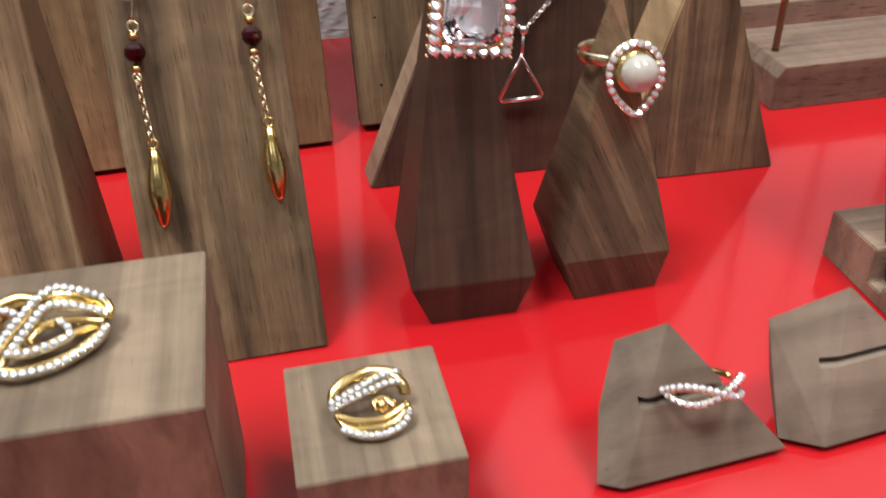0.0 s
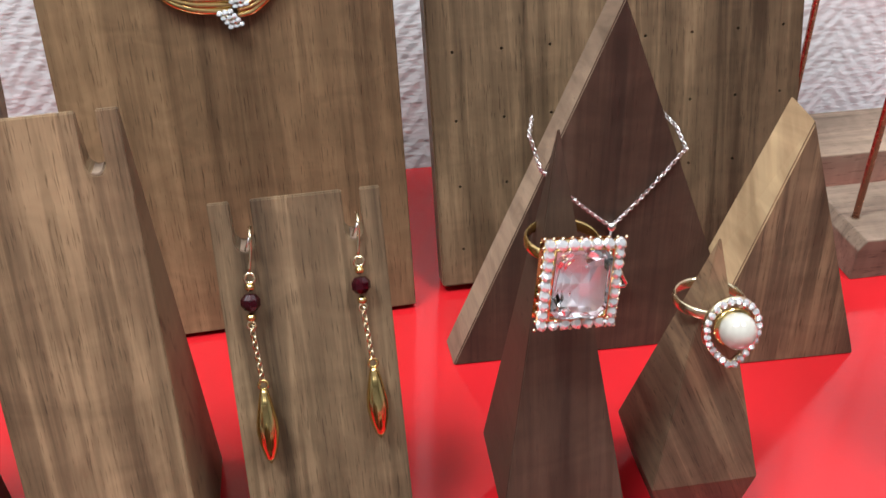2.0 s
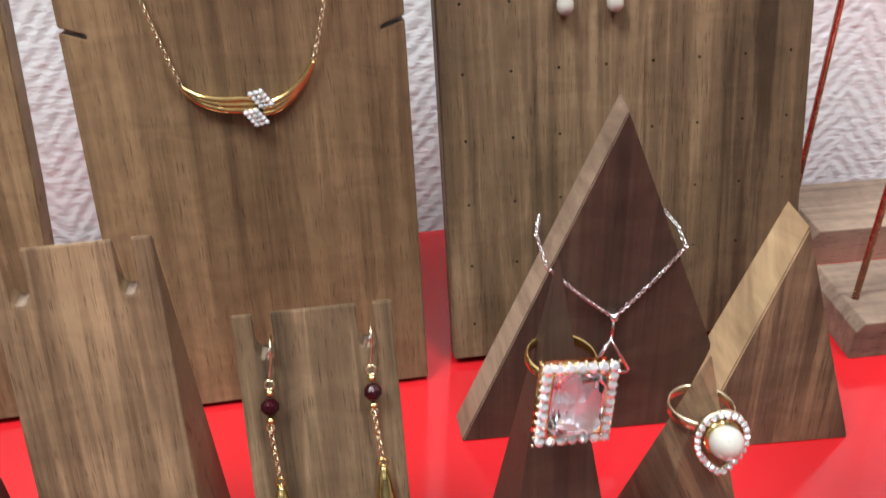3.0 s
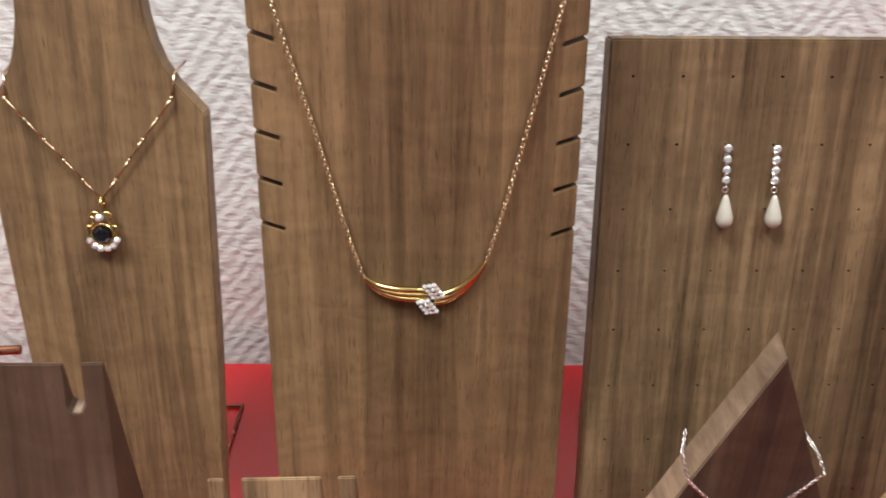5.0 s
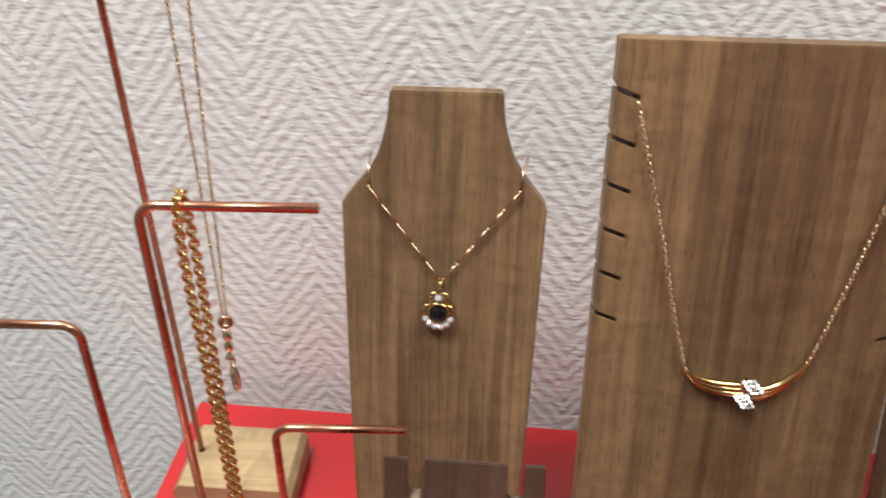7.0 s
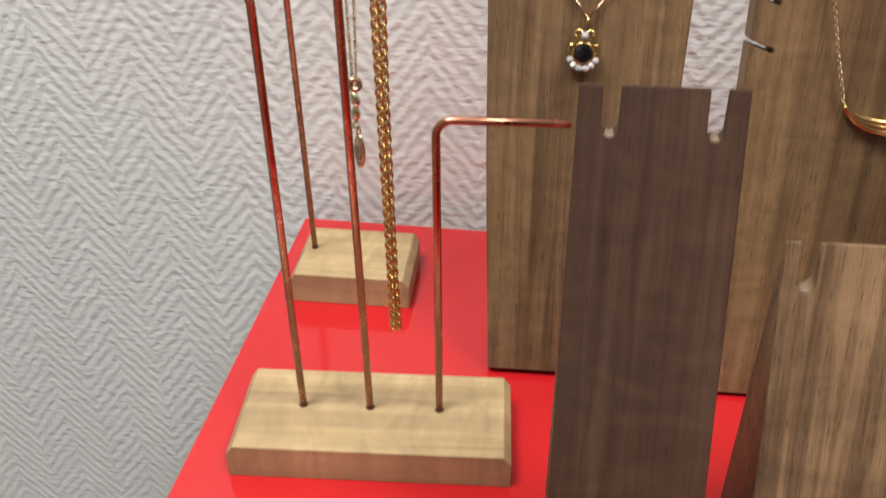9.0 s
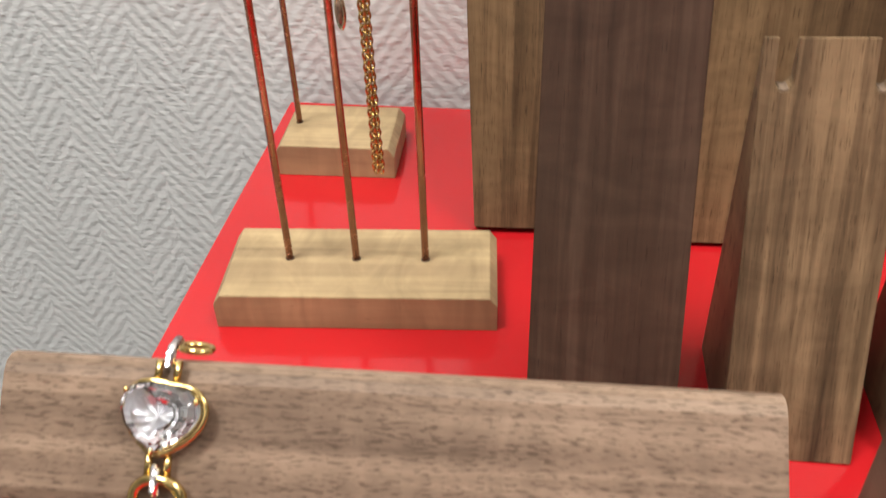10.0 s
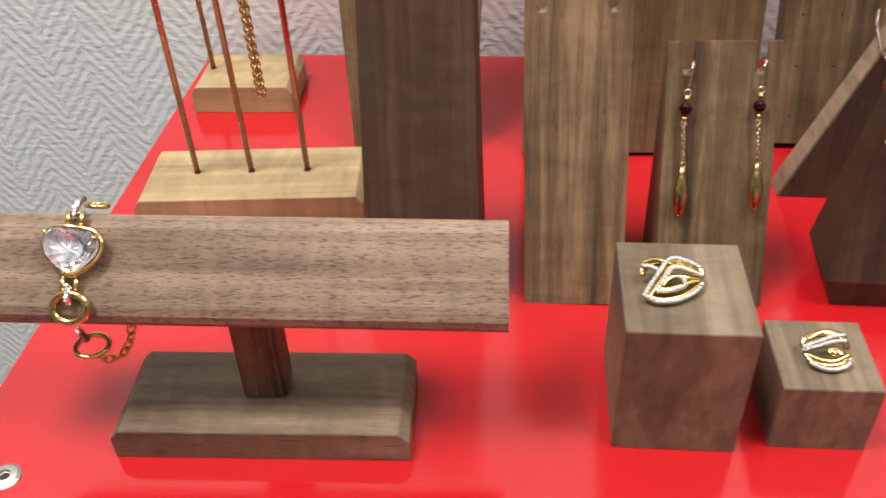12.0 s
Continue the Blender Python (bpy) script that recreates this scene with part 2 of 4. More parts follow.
def board(outline, front, back, bm=None):
    """A board from its outline (x, z); front(z) and back(z) give the y of its two faces."""
    bm = bm or bmesh.new()
    a = [bm.verts.new((x, front(z), z)) for x, z in outline]
    c = [bm.verts.new((x, back(z), z)) for x, z in outline]
    bm.faces.new(a)
    bm.faces.new(c[::-1])
    n = len(a)
    for i in range(n):
        bm.faces.new((a[i], c[i], c[(i + 1) % n], a[(i + 1) % n]))
    return bm


def slab(outline, lean, thick):
    """A square-cut board leaning back on its rear lower edge, so that a thin gap stays under the front."""
    bm = bmesh.new()
    lift = thick * lean
    zs = [max(z, lift) for _, z in outline]
    a = [bm.verts.new((x, lean * z, z)) for (x, _), z in zip(outline, zs)]
    c = [bm.verts.new((x, lean * z + thick, z - lift)) for (x, _), z in zip(outline, zs)]
    bm.faces.new(a)
    bm.faces.new(c[::-1])
    n = len(a)
    for i in range(n):
        bm.faces.new((a[i], c[i], c[(i + 1) % n], a[(i + 1) % n]))
    return bm


def tube(path, r, seg=8, closed=False, bm=None, flat=1.0):
    """A round wire along a path of points; flat squeezes it."""
    bm = bm or bmesh.new()
    pts = [Vector(p) for p in path]
    n = len(pts)
    rings = []
    side = None
    for i, p in enumerate(pts):
        if closed:
            d = pts[(i + 1) % n] - pts[i - 1]
        else:
            d = pts[min(i + 1, n - 1)] - pts[max(i - 1, 0)]
        d.normalize()
        if side is None:
            ref = Vector((0, 0, 1)) if abs(d.z) < 0.9 else Vector((1, 0, 0))
            side = d.cross(ref).normalized()
        else:
            side = (side - d * side.dot(d)).normalized()
        up = d.cross(side)
        rr = r(i / max(1, n - 1)) if callable(r) else r
        rings.append([bm.verts.new(p + side * (rr * math.cos(2 * math.pi * k / seg)) + up * (rr * flat * math.sin(2 * math.pi * k / seg))) for k in range(seg)])
    for i in range(n if closed else n - 1):
        a, c = rings[i], rings[(i + 1) % n]
        for k in range(seg):
            bm.faces.new((a[k], a[(k + 1) % seg], c[(k + 1) % seg], c[k]))
    if not closed:
        bm.faces.new(rings[0][::-1])
        bm.faces.new(rings[-1])
    return bm


def frame_of(normal, up=(0, 0, 1)):
    n = Vector(normal).normalized()
    u = Vector(up)
    x = u.cross(n)
    if x.length < 1e-4:
        x = Vector((1, 0, 0)).cross(n)
    x.normalize()
    return Matrix((x, n.cross(x), n)).transposed()


def circle(c, r, normal, n=20, a0=0.0, a1=360.0, ry=None):
    m = frame_of(normal)
    full = abs(a1 - a0) >= 360
    k = n if full else n + 1
    return [Vector(c) + m @ Vector((r * math.cos(radians(a0 + (a1 - a0) * i / n)), (ry or r) * math.sin(radians(a0 + (a1 - a0) * i / n)), 0)) for i in range(k)]


def lathe(profile, at, normal=(0, 0, 1), seg=10, bm=None, rx=1.0, ry=1.0):
    """Turned body: profile of (radius, height) along normal."""
    bm = bm or bmesh.new()
    m = frame_of(normal)
    rings = []
    for r, h in profile:
        if r < 1e-7:
            rings.append([bm.verts.new(Vector(at) + m @ Vector((0, 0, h)))])
        else:
            rings.append([bm.verts.new(Vector(at) + m @ Vector((rx * r * math.cos(2 * math.pi * (k + 0.5) / seg), ry * r * math.sin(2 * math.pi * (k + 0.5) / seg), h))) for k in range(seg)])
    for a, c in zip(rings, rings[1:]):
        for k in range(seg):
            q = [a[k % len(a)], a[(k + 1) % len(a)], c[(k + 1) % len(c)], c[k % len(c)]]
            q = list(dict.fromkeys(q))
            if len(q) > 2:
                bm.faces.new(q)
    for ring in (rings[0], rings[-1]):
        if len(ring) > 2:
            bm.faces.new(ring)
    return bm


def ball(c, r, bm=None, seg=12, squash=1.0, normal=(0, 0, 1)):
    prof = [(r * math.sin(math.pi * i / 8), -r * squash * math.cos(math.pi * i / 8)) for i in range(9)]
    prof[0], prof[-1] = (0, -r * squash), (0, r * squash)
    return lathe(prof, c, normal, seg, bm)


def brilliant(c, r, normal, bm=None, seg=8):
    """A small cut stone in its setting, table outwards."""
    return lathe([(0, -0.45 * r), (r, 0.12 * r), (0.62 * r, 0.5 * r), (0.0, 0.52 * r)], c, normal, seg, bm)


def along(path, step):
    """Points at even steps along a path, each with its direction."""
    pts = [Vector(p) for p in path]
    out, left = [], 0.0
    for a, c in zip(pts, pts[1:]):
        d = (c - a).length
        s = left
        while s < d:
            out.append((a + (c - a) * (s / d), (c - a).normalized()))
            s += step
        left = s - d
    return out


def link_ring(size, width=0.62, seg=10):
    """One oval link along local x."""
    return [Vector((size * 0.5 * math.cos(2 * math.pi * i / seg), size * 0.5 * width * math.sin(2 * math.pi * i / seg), 0)) for i in range(seg)]


def chain(path, size, wire, face=(0, -1, 0), bm=None, step=0.72, seg=8, tube_seg=4):
    """Cable chain: oval links, each turned against its neighbour."""
    bm = bm or bmesh.new()
    for i, (p, d) in enumerate(along(path, size * step)):
        nrm = Vector(face)
        nrm = (nrm - d * nrm.dot(d)).normalized()
        w = d.cross(nrm)
        tilt = radians(35 if i % 2 else -40)
        side = w * math.cos(tilt) + nrm * math.sin(tilt)
        ring = [p + d * (size * 0.5 * math.cos(2 * math.pi * k / seg)) + side * (size * 0.33 * math.sin(2 * math.pi * k / seg)) for k in range(seg)]
        tube(ring, wire, tube_seg, True, bm)
    return bm


def sag(a, b, drop, n=14):
    a, b = Vector(a), Vector(b)
    return [a.lerp(b, i / n) - Vector((0, 0, drop * (1 - (2 * i / n - 1) ** 2))) for i in range(n + 1)]


def smooth_path(pts, n=6, closed=False):
    """Catmull-Rom through the points."""
    p = [Vector(q) for q in pts]
    out = []
    m = len(p)
    for i in range(m if closed else m - 1):
        p0, p1 = (p[i - 1] if closed or i > 0 else p[0]), p[i]
        p2 = p[(i + 1) % m]
        p3 = p[(i + 2) % m] if closed or i + 2 < m else p[-1]
        for k in range(n):
            t = k / n
            out.append(0.5 * ((2 * p1) + (p2 - p0) * t + (2 * p0 - 5 * p1 + 4 * p2 - p3) * t * t + (3 * p1 - p0 - 3 * p2 + p3) * t ** 3))
    if not closed:
        out.append(p[-1])
    return out


def hull(points):
    bm = bmesh.new()
    for p in points:
        bm.verts.new(p)
    bmesh.ops.convex_hull(bm, input=bm.verts)
    loose = [v for v in bm.verts if not v.link_faces]
    bmesh.ops.delete(bm, geom=loose, context="VERTS")
    bmesh.ops.dissolve_limit(bm, angle_limit=0.03, verts=bm.verts, edges=bm.edges)
    return bm


def carved(bm_body, bm_cut, bevel=0.0):
    """The body with the cutter's shape taken out of it, as a bmesh."""
    a = new("carving", mesh_of("carving", bm_body, SOCKET, bevel=bevel))
    c = new("cutter", mesh_of("cutter", bm_cut, SOCKET))
    mod = a.modifiers.new("cut", "BOOLEAN")
    mod.operation, mod.solver, mod.object = "DIFFERENCE", "EXACT", c
    me = bpy.data.meshes.new_from_object(a.evaluated_get(bpy.context.evaluated_depsgraph_get()))
    out = bmesh.new()
    out.from_mesh(me)
    for o in (a, c):
        old = o.data
        bpy.data.objects.remove(o)
        bpy.data.meshes.remove(old)
    bpy.data.meshes.remove(me)
    for f in out.faces:
        f.material_index = 0
    return out


# ---------- the room ----------
WALL_Y = 0.530
solo("wall_north", box(-2.6, 2.6, WALL_Y, WALL_Y + 0.12, -0.75, 1.95), WALLPAPER, "white wall with painted herringbone glass-fibre wallpaper", "wall", kind="structure")
# From here on nothing is seen: added to close the room for bounced light.
solo("wall_south", box(-2.6, 2.6, -3.3, -3.18, -0.75, 1.95), UNSEEN_WALL_GREY, "unseen plain grey wall added to close the shop room", "wall", kind="structure")
solo("wall_west", box(-2.72, -2.6, -3.3, 0.633, -0.75, 1.95), UNSEEN_WALL_GREY, "unseen plain grey side wall added to close the shop room", "wall", kind="structure")
solo("wall_east", box(2.6, 2.72, -3.3, 0.633, -0.75, 1.95), UNSEEN_WALL_GREY, "unseen plain grey side wall added to close the shop room", "wall", kind="structure")
solo("floor", box(-2.72, 2.72, -3.3, 0.633, -0.85, -0.75), FLOOR, "unseen plain grey floor added under the display table", "floor", kind="structure")
solo("ceiling", box(-2.72, 2.72, -3.3, 0.633, 1.95, 2.05), PAINT, "unseen plain white ceiling added above the display table", "ceiling", kind="structure")
# Panel fixtures are unseen, added to carry the area lamps.
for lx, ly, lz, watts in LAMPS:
    fixture = thing("unseen_ceiling_light", (lx, ly, lz), "unseen square white ceiling light panel added under the ceiling", "lamp", group="ceiling lights")
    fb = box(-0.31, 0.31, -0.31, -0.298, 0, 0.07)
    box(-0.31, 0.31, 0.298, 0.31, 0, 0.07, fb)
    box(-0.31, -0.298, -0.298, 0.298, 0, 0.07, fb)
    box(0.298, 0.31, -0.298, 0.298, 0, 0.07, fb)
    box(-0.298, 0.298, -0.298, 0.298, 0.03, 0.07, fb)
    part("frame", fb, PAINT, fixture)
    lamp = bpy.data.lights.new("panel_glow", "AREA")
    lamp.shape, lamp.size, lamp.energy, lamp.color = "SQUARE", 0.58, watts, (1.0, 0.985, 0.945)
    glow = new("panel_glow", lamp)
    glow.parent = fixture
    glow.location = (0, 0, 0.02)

# ---------- the red table ----------
table = thing("display_table", (-0.252, 0.511, -0.75), "glossy bright red display table standing against the wall", "table")
part("tabletop", box(0, 1.25, -1.05, 0, 0.722, 0.75), RED, table, "glossy red laminate top", bevel=0.0008)
for lx in (0.04, 1.17):
    for ly in (-1.01, -0.08):
        part("leg", box(lx, lx + 0.04, ly, ly + 0.04, 0, 0.722), LEG, table)


def screw(x, y, k=1.0):
    s = thing("screw_head", (x, y, 0.0), "zinc hex socket screw head in the red tabletop", "screw", group="screws in the tabletop")
    part("cap", lathe([(r * k, h * k) for r, h in ((0.0062, 0.0), (0.0061, 0.0006), (0.0048, 0.0014), (0.0026, 0.0017), (0.0022, 0.0005), (0, 0.0004))], (0, 0, 0), seg=24), STEEL, s, smooth=False)
    # Flat hexagon coloured dark to stand in for shade inside the socket.
    part("socket", lathe([(0.0021 * k, 0.00055 * k), (0.0, 0.0006 * k)], (0, 0, 0), seg=6), SOCKET, s, "flat hex socket with its shade put into the colour")


screw(-0.227, 0.1525)
screw(-0.2300, 0.4885, 0.85)


# ---------- copper-rod necklace stands ----------
def chamfered_block(w, d, h, cut=0.0032, drop=0.0045):
    """Low block, long sides straight, both ends chamfered at the top."""
    o = [(-w / 2, 0), (w / 2, 0), (w / 2, h - drop), (w / 2 - cut, h), (-w / 2 + cut, h), (-w / 2, h - drop)]
    return board(o, lambda z: -d / 2, lambda z: d / 2)


def bent_rod(x, y, z0, z1, arm, tilt=(0, 0), r=0.00155):
    """Upright rod, bent at the top into a level arm; arm: signed length."""
    s = math.copysign(1, arm)
    b = 0.006
    pts = [(x, y, z0), (x, y, z1 - b)]
    pts += [(x + s * (b - b * math.cos(a)), y, z1 - b + b * math.sin(a)) for a in (radians(q) for q in (15, 30, 45, 60, 75, 90))]
    pts += [(x + arm, y, z1)]
    pts = [(px + tilt[0] * (pz - z0) / (z1 - z0), py + tilt[1] * (pz - z0) / (z1 - z0), pz) for px, py, pz in pts]
    return tube(pts, r, 12)


def rod_stand(at, turn, w, d, h, rods, label, wood_mat):
    s = thing("necklace_stand", at, label, "jewellery stand", turn, group="copper rod stands")
    part("base_block", chamfered_block(w, d, h), wood_mat, s, "chamfered wooden base block", bevel=0.0003)
    for x, y, top, arm, *tilt in rods:
        part("rod", bent_rod(x, y, h - 0.004, top, arm, *tilt), COPPER, s, "bent copper rod", smooth=True)
        # Thin raised brown ring where each rod meets its block.
        part("foot_ring", lathe([(0.0020, -0.0006), (0.0020, 0.0002), (0.0016, 0.0003), (0.0014, 0.0003)], (x, y, h), seg=16), ROD_FOOT_BROWN, s, "dark brown ring round the rod foot")
    return s


rod_stand((-0.1742, 0.3380, 0), 4.5, 0.1168, 0.0480, 0.0168, [(-0.0305, 0.0020, 0.1985, -0.051, (-0.001, -0.003)), (-0.0018, 0.0020, 0.2450, 0.053, (-0.002, -0.0055)), (0.0278, 0.0020, 0.1525, 0.046, (-0.001, 0.0))],
          "pale wooden block with three bent copper rods", SAPWOOD)
rod_stand((-0.2070, 0.4530, 0), 1.5, 0.0625, 0.0455, 0.0172, [(-0.0232, 0.0032, 0.345, 0.062, (0.0, -0.018))], "small pale wooden block with one tall copper rod", SAPWOOD)
rod_stand((0.3353, 0.3985, 0), 0.0, 0.1145, 0.046, 0.0195, [(-0.0490, -0.0045, 0.235, -0.05), (0.029, -0.002, 0.16, 0.05)],
          "walnut block with bent copper rods near the wall", WALNUT_LYING)
rod_stand((0.350, 0.470, 0), 0.0, 0.1145, 0.046, 0.0205, [(-0.062 + 0.004, 0.0, 0.33, -0.05), (0.03, 0.0, 0.28, 0.05)],
          "walnut block with copper rods against the wall", WALNUT_LYING)


# ---------- leaning boards ----------
def arc(cx, cz, r, a0, a1, n=5):
    return [(cx + r * math.cos(radians(a0 + (a1 - a0) * i / n)), cz + r * math.sin(radians(a0 + (a1 - a0) * i / n))) for i in range(n + 1)]


def earring_stand(at, turn, w0, w1, h, lean, foot, notches, depth, mat, label):
    """Wedge-shaped board with two notches in its top edge for ear hooks."""
    s = thing("earring_stand", at, label, "earring stand", turn, group="notched earring stands")
    o = [(-w0 / 2, 0), (w0 / 2, 0), (w1 / 2, h)]
    for c, w in sorted(notches, reverse=True):
        o += [(c + w / 2, h)] + arc(c, h - depth + w / 2, w / 2, 0, -180) + [(c - w / 2, h)]
    o += [(-w1 / 2, h)]
    part("wedge", board(o, lambda z: lean * z, lambda z: foot + (lean * h + 0.0011 - foot) * (z / h)), mat, s, bevel=0.0003)
    for c, w in notches:
        z0 = h - depth + w / 2
        cut = arc(c, z0, w / 2 - 0.0001, -55, -125, 6) + arc(c, z0, w / 2 - 0.0006, -125, -55, 6)
        part("notch_floor", board(cut, lambda z: lean * z + 0.0002, lambda z: lean * z + 0.0052), PALE_CUT, s, "pale bare cut at the notch")
    return s


light_stand = earring_stand((-0.0095, 0.2612, 0), 0.0, 0.0442, 0.0442, 0.1380, 0.315, 0.056, [(-0.0148, 0.0056), (0.0141, 0.0050)], 0.0155, WALNUT, "light walnut earring stand with two notches, empty")
light_stand.matrix_basis = pose(-0.0095, 0.2612, 0.0, 0, -1.6, 0.0)
short_stand = earring_stand((0.0502, 0.2630, 0), 0.0, 0.0468, 0.0466, 0.1077, 0.403, 0.052, [(-0.0147, 0.0056), (0.0153, 0.0050)], 0.0132, WALNUT_OLIVE, "short walnut earring stand holding a pair of drop earrings")
short_stand.matrix_basis = pose(0.0502, 0.2630, 0.0004, 0, -1.0, 0.0)
dark_stand = earring_stand((-0.0755, 0.2420, 0), 0.0, 0.0490, 0.0462, 0.1868, 0.312, 0.062, [(-0.0140, 0.0050), (0.0148, 0.0048)], 0.0140, WALNUT_DARK, "tall dark walnut earring stand with two notches, empty")
dark_stand.matrix_basis = pose(-0.0755, 0.2420, 0.0, 0, -0.9, 0.0)


def wire_foot(pts, parent):
    part("wire_foot", tube(pts, 0.0011, 8), COPPER, parent, "bent copper wire foot", smooth=True)


# bust-shaped board
LEAN_B = 0.235
BUST_TURN = 2.5
bust = thing("necklace_bust", (-0.0952, 0.3878, 0), "flat walnut bust-shaped board holding a pendant necklace", "necklace bust", BUST_TURN)
half = [(0.0346, 0), (0.0392, 0.1), (0.0418, 0.1932), (0.0368, 0.1992), (0.0316, 0.2053), (0.0276, 0.2122), (0.0250, 0.2198), (0.0231, 0.2288), (0.0224, 0.2380)]
part("board", slab(half + [(-x, z) for x, z in half[::-1]], LEAN_B, 0.0120), WALNUT_WARM, bust, bevel=0.0007)
wire_foot([(-0.024, 0.013, 0.0012), (-0.031, 0.086, 0.0012), (0.031, 0.086, 0.0012), (0.024, 0.013, 0.0012)], bust)

# slotted board
LEAN_S = 0.183
sb = thing("necklace_board", (0.0282, 0.3868, 0), "upright walnut board with slotted edges holding a necklace", "necklace board", 1.5)
sb.matrix_basis = pose(0.0279, 0.3868, 0.0, 0, 0, 2.0)
HW0, HW1, HT = 0.0618, 0.0607, 0.2660


def slotted_edge(sign):
    o = []
    for k in range(6):
        z = 0.1513 + 0.0184 * k if sign > 0 else 0.1552 + 0.0179 * k
        xe = HW0 + (HW1 - HW0) * z / HT
        o += [(sign * xe, z + 0.0026), (sign * (xe - 0.0092), z - 0.0006), (sign * (xe - 0.0092), z + 0.0011), (sign * xe, z + 0.0043)]
    return o


ol = [(HW0, 0)] + slotted_edge(1) + [(HW1, HT)] + [(-HW1, HT)] + slotted_edge(-1)[::-1] + [(-HW0, 0)]
part("board", slab(ol, LEAN_S, 0.0122), WALNUT_SLOTTED, sb, bevel=0.00045)
wire_foot([(-0.045, 0.013, 0.0012), (-0.050, 0.082, 0.0012), (0.050, 0.082, 0.0012), (0.045, 0.013, 0.0012)], sb)

# perforated board
LEAN_P = 0.265
pb = thing("earring_board", (0.1815, 0.3970, 0), "walnut board drilled with rows of small holes, holding pearl earrings", "earring board", 0.0)
pb.matrix_basis = pose(0.1815, 0.3970, 0.0006, 0, -0.4, 0.3)
PW, PH = 0.1578, 0.2186
hn = Vector((0, -1, LEAN_P)).normalized()
drill = bmesh.new()
for row in range(8):
    for col in range(8):
        hx, hz = -0.0690 + 0.01985 * col, 0.2045 - 0.0265 * row
        lathe([(0.00062, -0.007), (0.00062, 0.002)], (hx, LEAN_P * hz, hz), hn, 10, drill)
part("board", carved(slab([(-PW / 2, 0), (PW / 2, 0), (PW / 2, PH), (-PW / 2, PH)], LEAN_P, 0.0118), drill, 0.0008), WALNUT_DRILLED, pb)
wire_foot([(-0.072, 0.013, 0.0012), (-0.067, 0.074, 0.0012), (0.067, 0.074, 0.0012), (0.072, 0.013, 0.0012)], pb)


# triangular necklace boards
def triangle_stand(front, back, label, mat, edge_mat):
    bm = bmesh.new()
    a = [bm.verts.new(p) for p in front]
    c = [bm.verts.new(p) for p in back]
    bm.faces.new(a)
    bm.faces.new(c[::-1])
    for i in range(3):
        bm.faces.new((a[i], c[i], c[(i + 1) % 3], a[(i + 1) % 3]))
    base = Vector(front[0])
    bmesh.ops.translate(bm, vec=-base, verts=bm.verts)
    ob = solo("triangle_stand", bm, mat, label, "necklace stand", at=base, group="triangular stands", bevel=0.0005)
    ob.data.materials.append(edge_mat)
    # Left faces only: painted light on the tall stand, sapwood on the small.
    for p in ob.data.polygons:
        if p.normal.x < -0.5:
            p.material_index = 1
    return ob


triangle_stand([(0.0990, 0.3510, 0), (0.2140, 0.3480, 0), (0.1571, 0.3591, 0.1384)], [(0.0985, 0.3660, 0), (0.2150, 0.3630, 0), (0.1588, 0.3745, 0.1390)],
               "tall dark walnut triangular stand wearing a silver necklace", WALNUT_DARK, WALNUT_LIT_EDGE)
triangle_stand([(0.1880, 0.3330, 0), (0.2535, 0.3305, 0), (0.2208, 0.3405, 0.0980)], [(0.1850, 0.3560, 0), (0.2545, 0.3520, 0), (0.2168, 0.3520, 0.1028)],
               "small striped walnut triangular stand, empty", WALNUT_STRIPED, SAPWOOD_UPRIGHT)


# ring fingers: faceted obelisks
def ring_finger(foot, waist, tip, label, mat, grain=0.0):
    bm = hull([*foot, *waist, tip])
    base = Vector((tip[0], tip[1], 0))
    bmesh.ops.translate(bm, vec=-base, verts=bm.verts)
    turn = pose(0, 0, 0, 0, grain, 0)
    bmesh.ops.transform(bm, matrix=turn.inverted(), verts=bm.verts)
    ob = solo("ring_finger", bm, mat, label, "ring stand", group="faceted ring fingers", bevel=0.0003)
    ob.matrix_basis = Matrix.Translation(base) @ turn
    return ob


ring_finger([(0.1052, 0.2665, 0), (0.1318, 0.2662, 0), (0.1328, 0.2925, 0), (0.1062, 0.2930, 0)],
            [(0.0992, 0.2640, 0.0155), (0.1366, 0.2635, 0.0150), (0.1376, 0.2988, 0.0150), (0.1002, 0.2995, 0.0155)], (0.1172, 0.2920, 0.1304),
            "dark walnut faceted finger wearing a large crystal ring", WALNUT_DARK)
ring_finger([(0.1512, 0.2680, 0), (0.1785, 0.2690, 0), (0.1790, 0.2960, 0), (0.1517, 0.2950, 0)],
            [(0.1462, 0.2660, 0.0160), (0.1807, 0.2668, 0.0150), (0.1813, 0.3015, 0.0150), (0.1468, 0.3007, 0.0160)], (0.1620, 0.2825, 0.0972),
            "striped walnut faceted finger wearing a pearl ring", WALNUT_STRIPED, -24.0)


# cube plinths
def plinth(x0, x1, y0, y1, h, label, mat, turn):
    c = ((x0 + x1) / 2, (y0 + y1) / 2, 0)
    return solo("ring_plinth", box(x0 - c[0], x1 - c[0], y0 - c[1], y1 - c[1], 0, h), mat, label, "ring plinth", at=c, turn=turn, group="square ring plinths", bevel=0.0003)


plinth(0.0025, 0.0482, 0.1802, 0.2305, 0.0605, "tall square walnut plinth with a ring on top", WALNUT_BLOCK, 0.0)
plinth(0.0613, 0.0968, 0.1838, 0.2202, 0.0320, "low walnut cube plinth with a ring on top", WALNUT_BLOCK, 0.4)


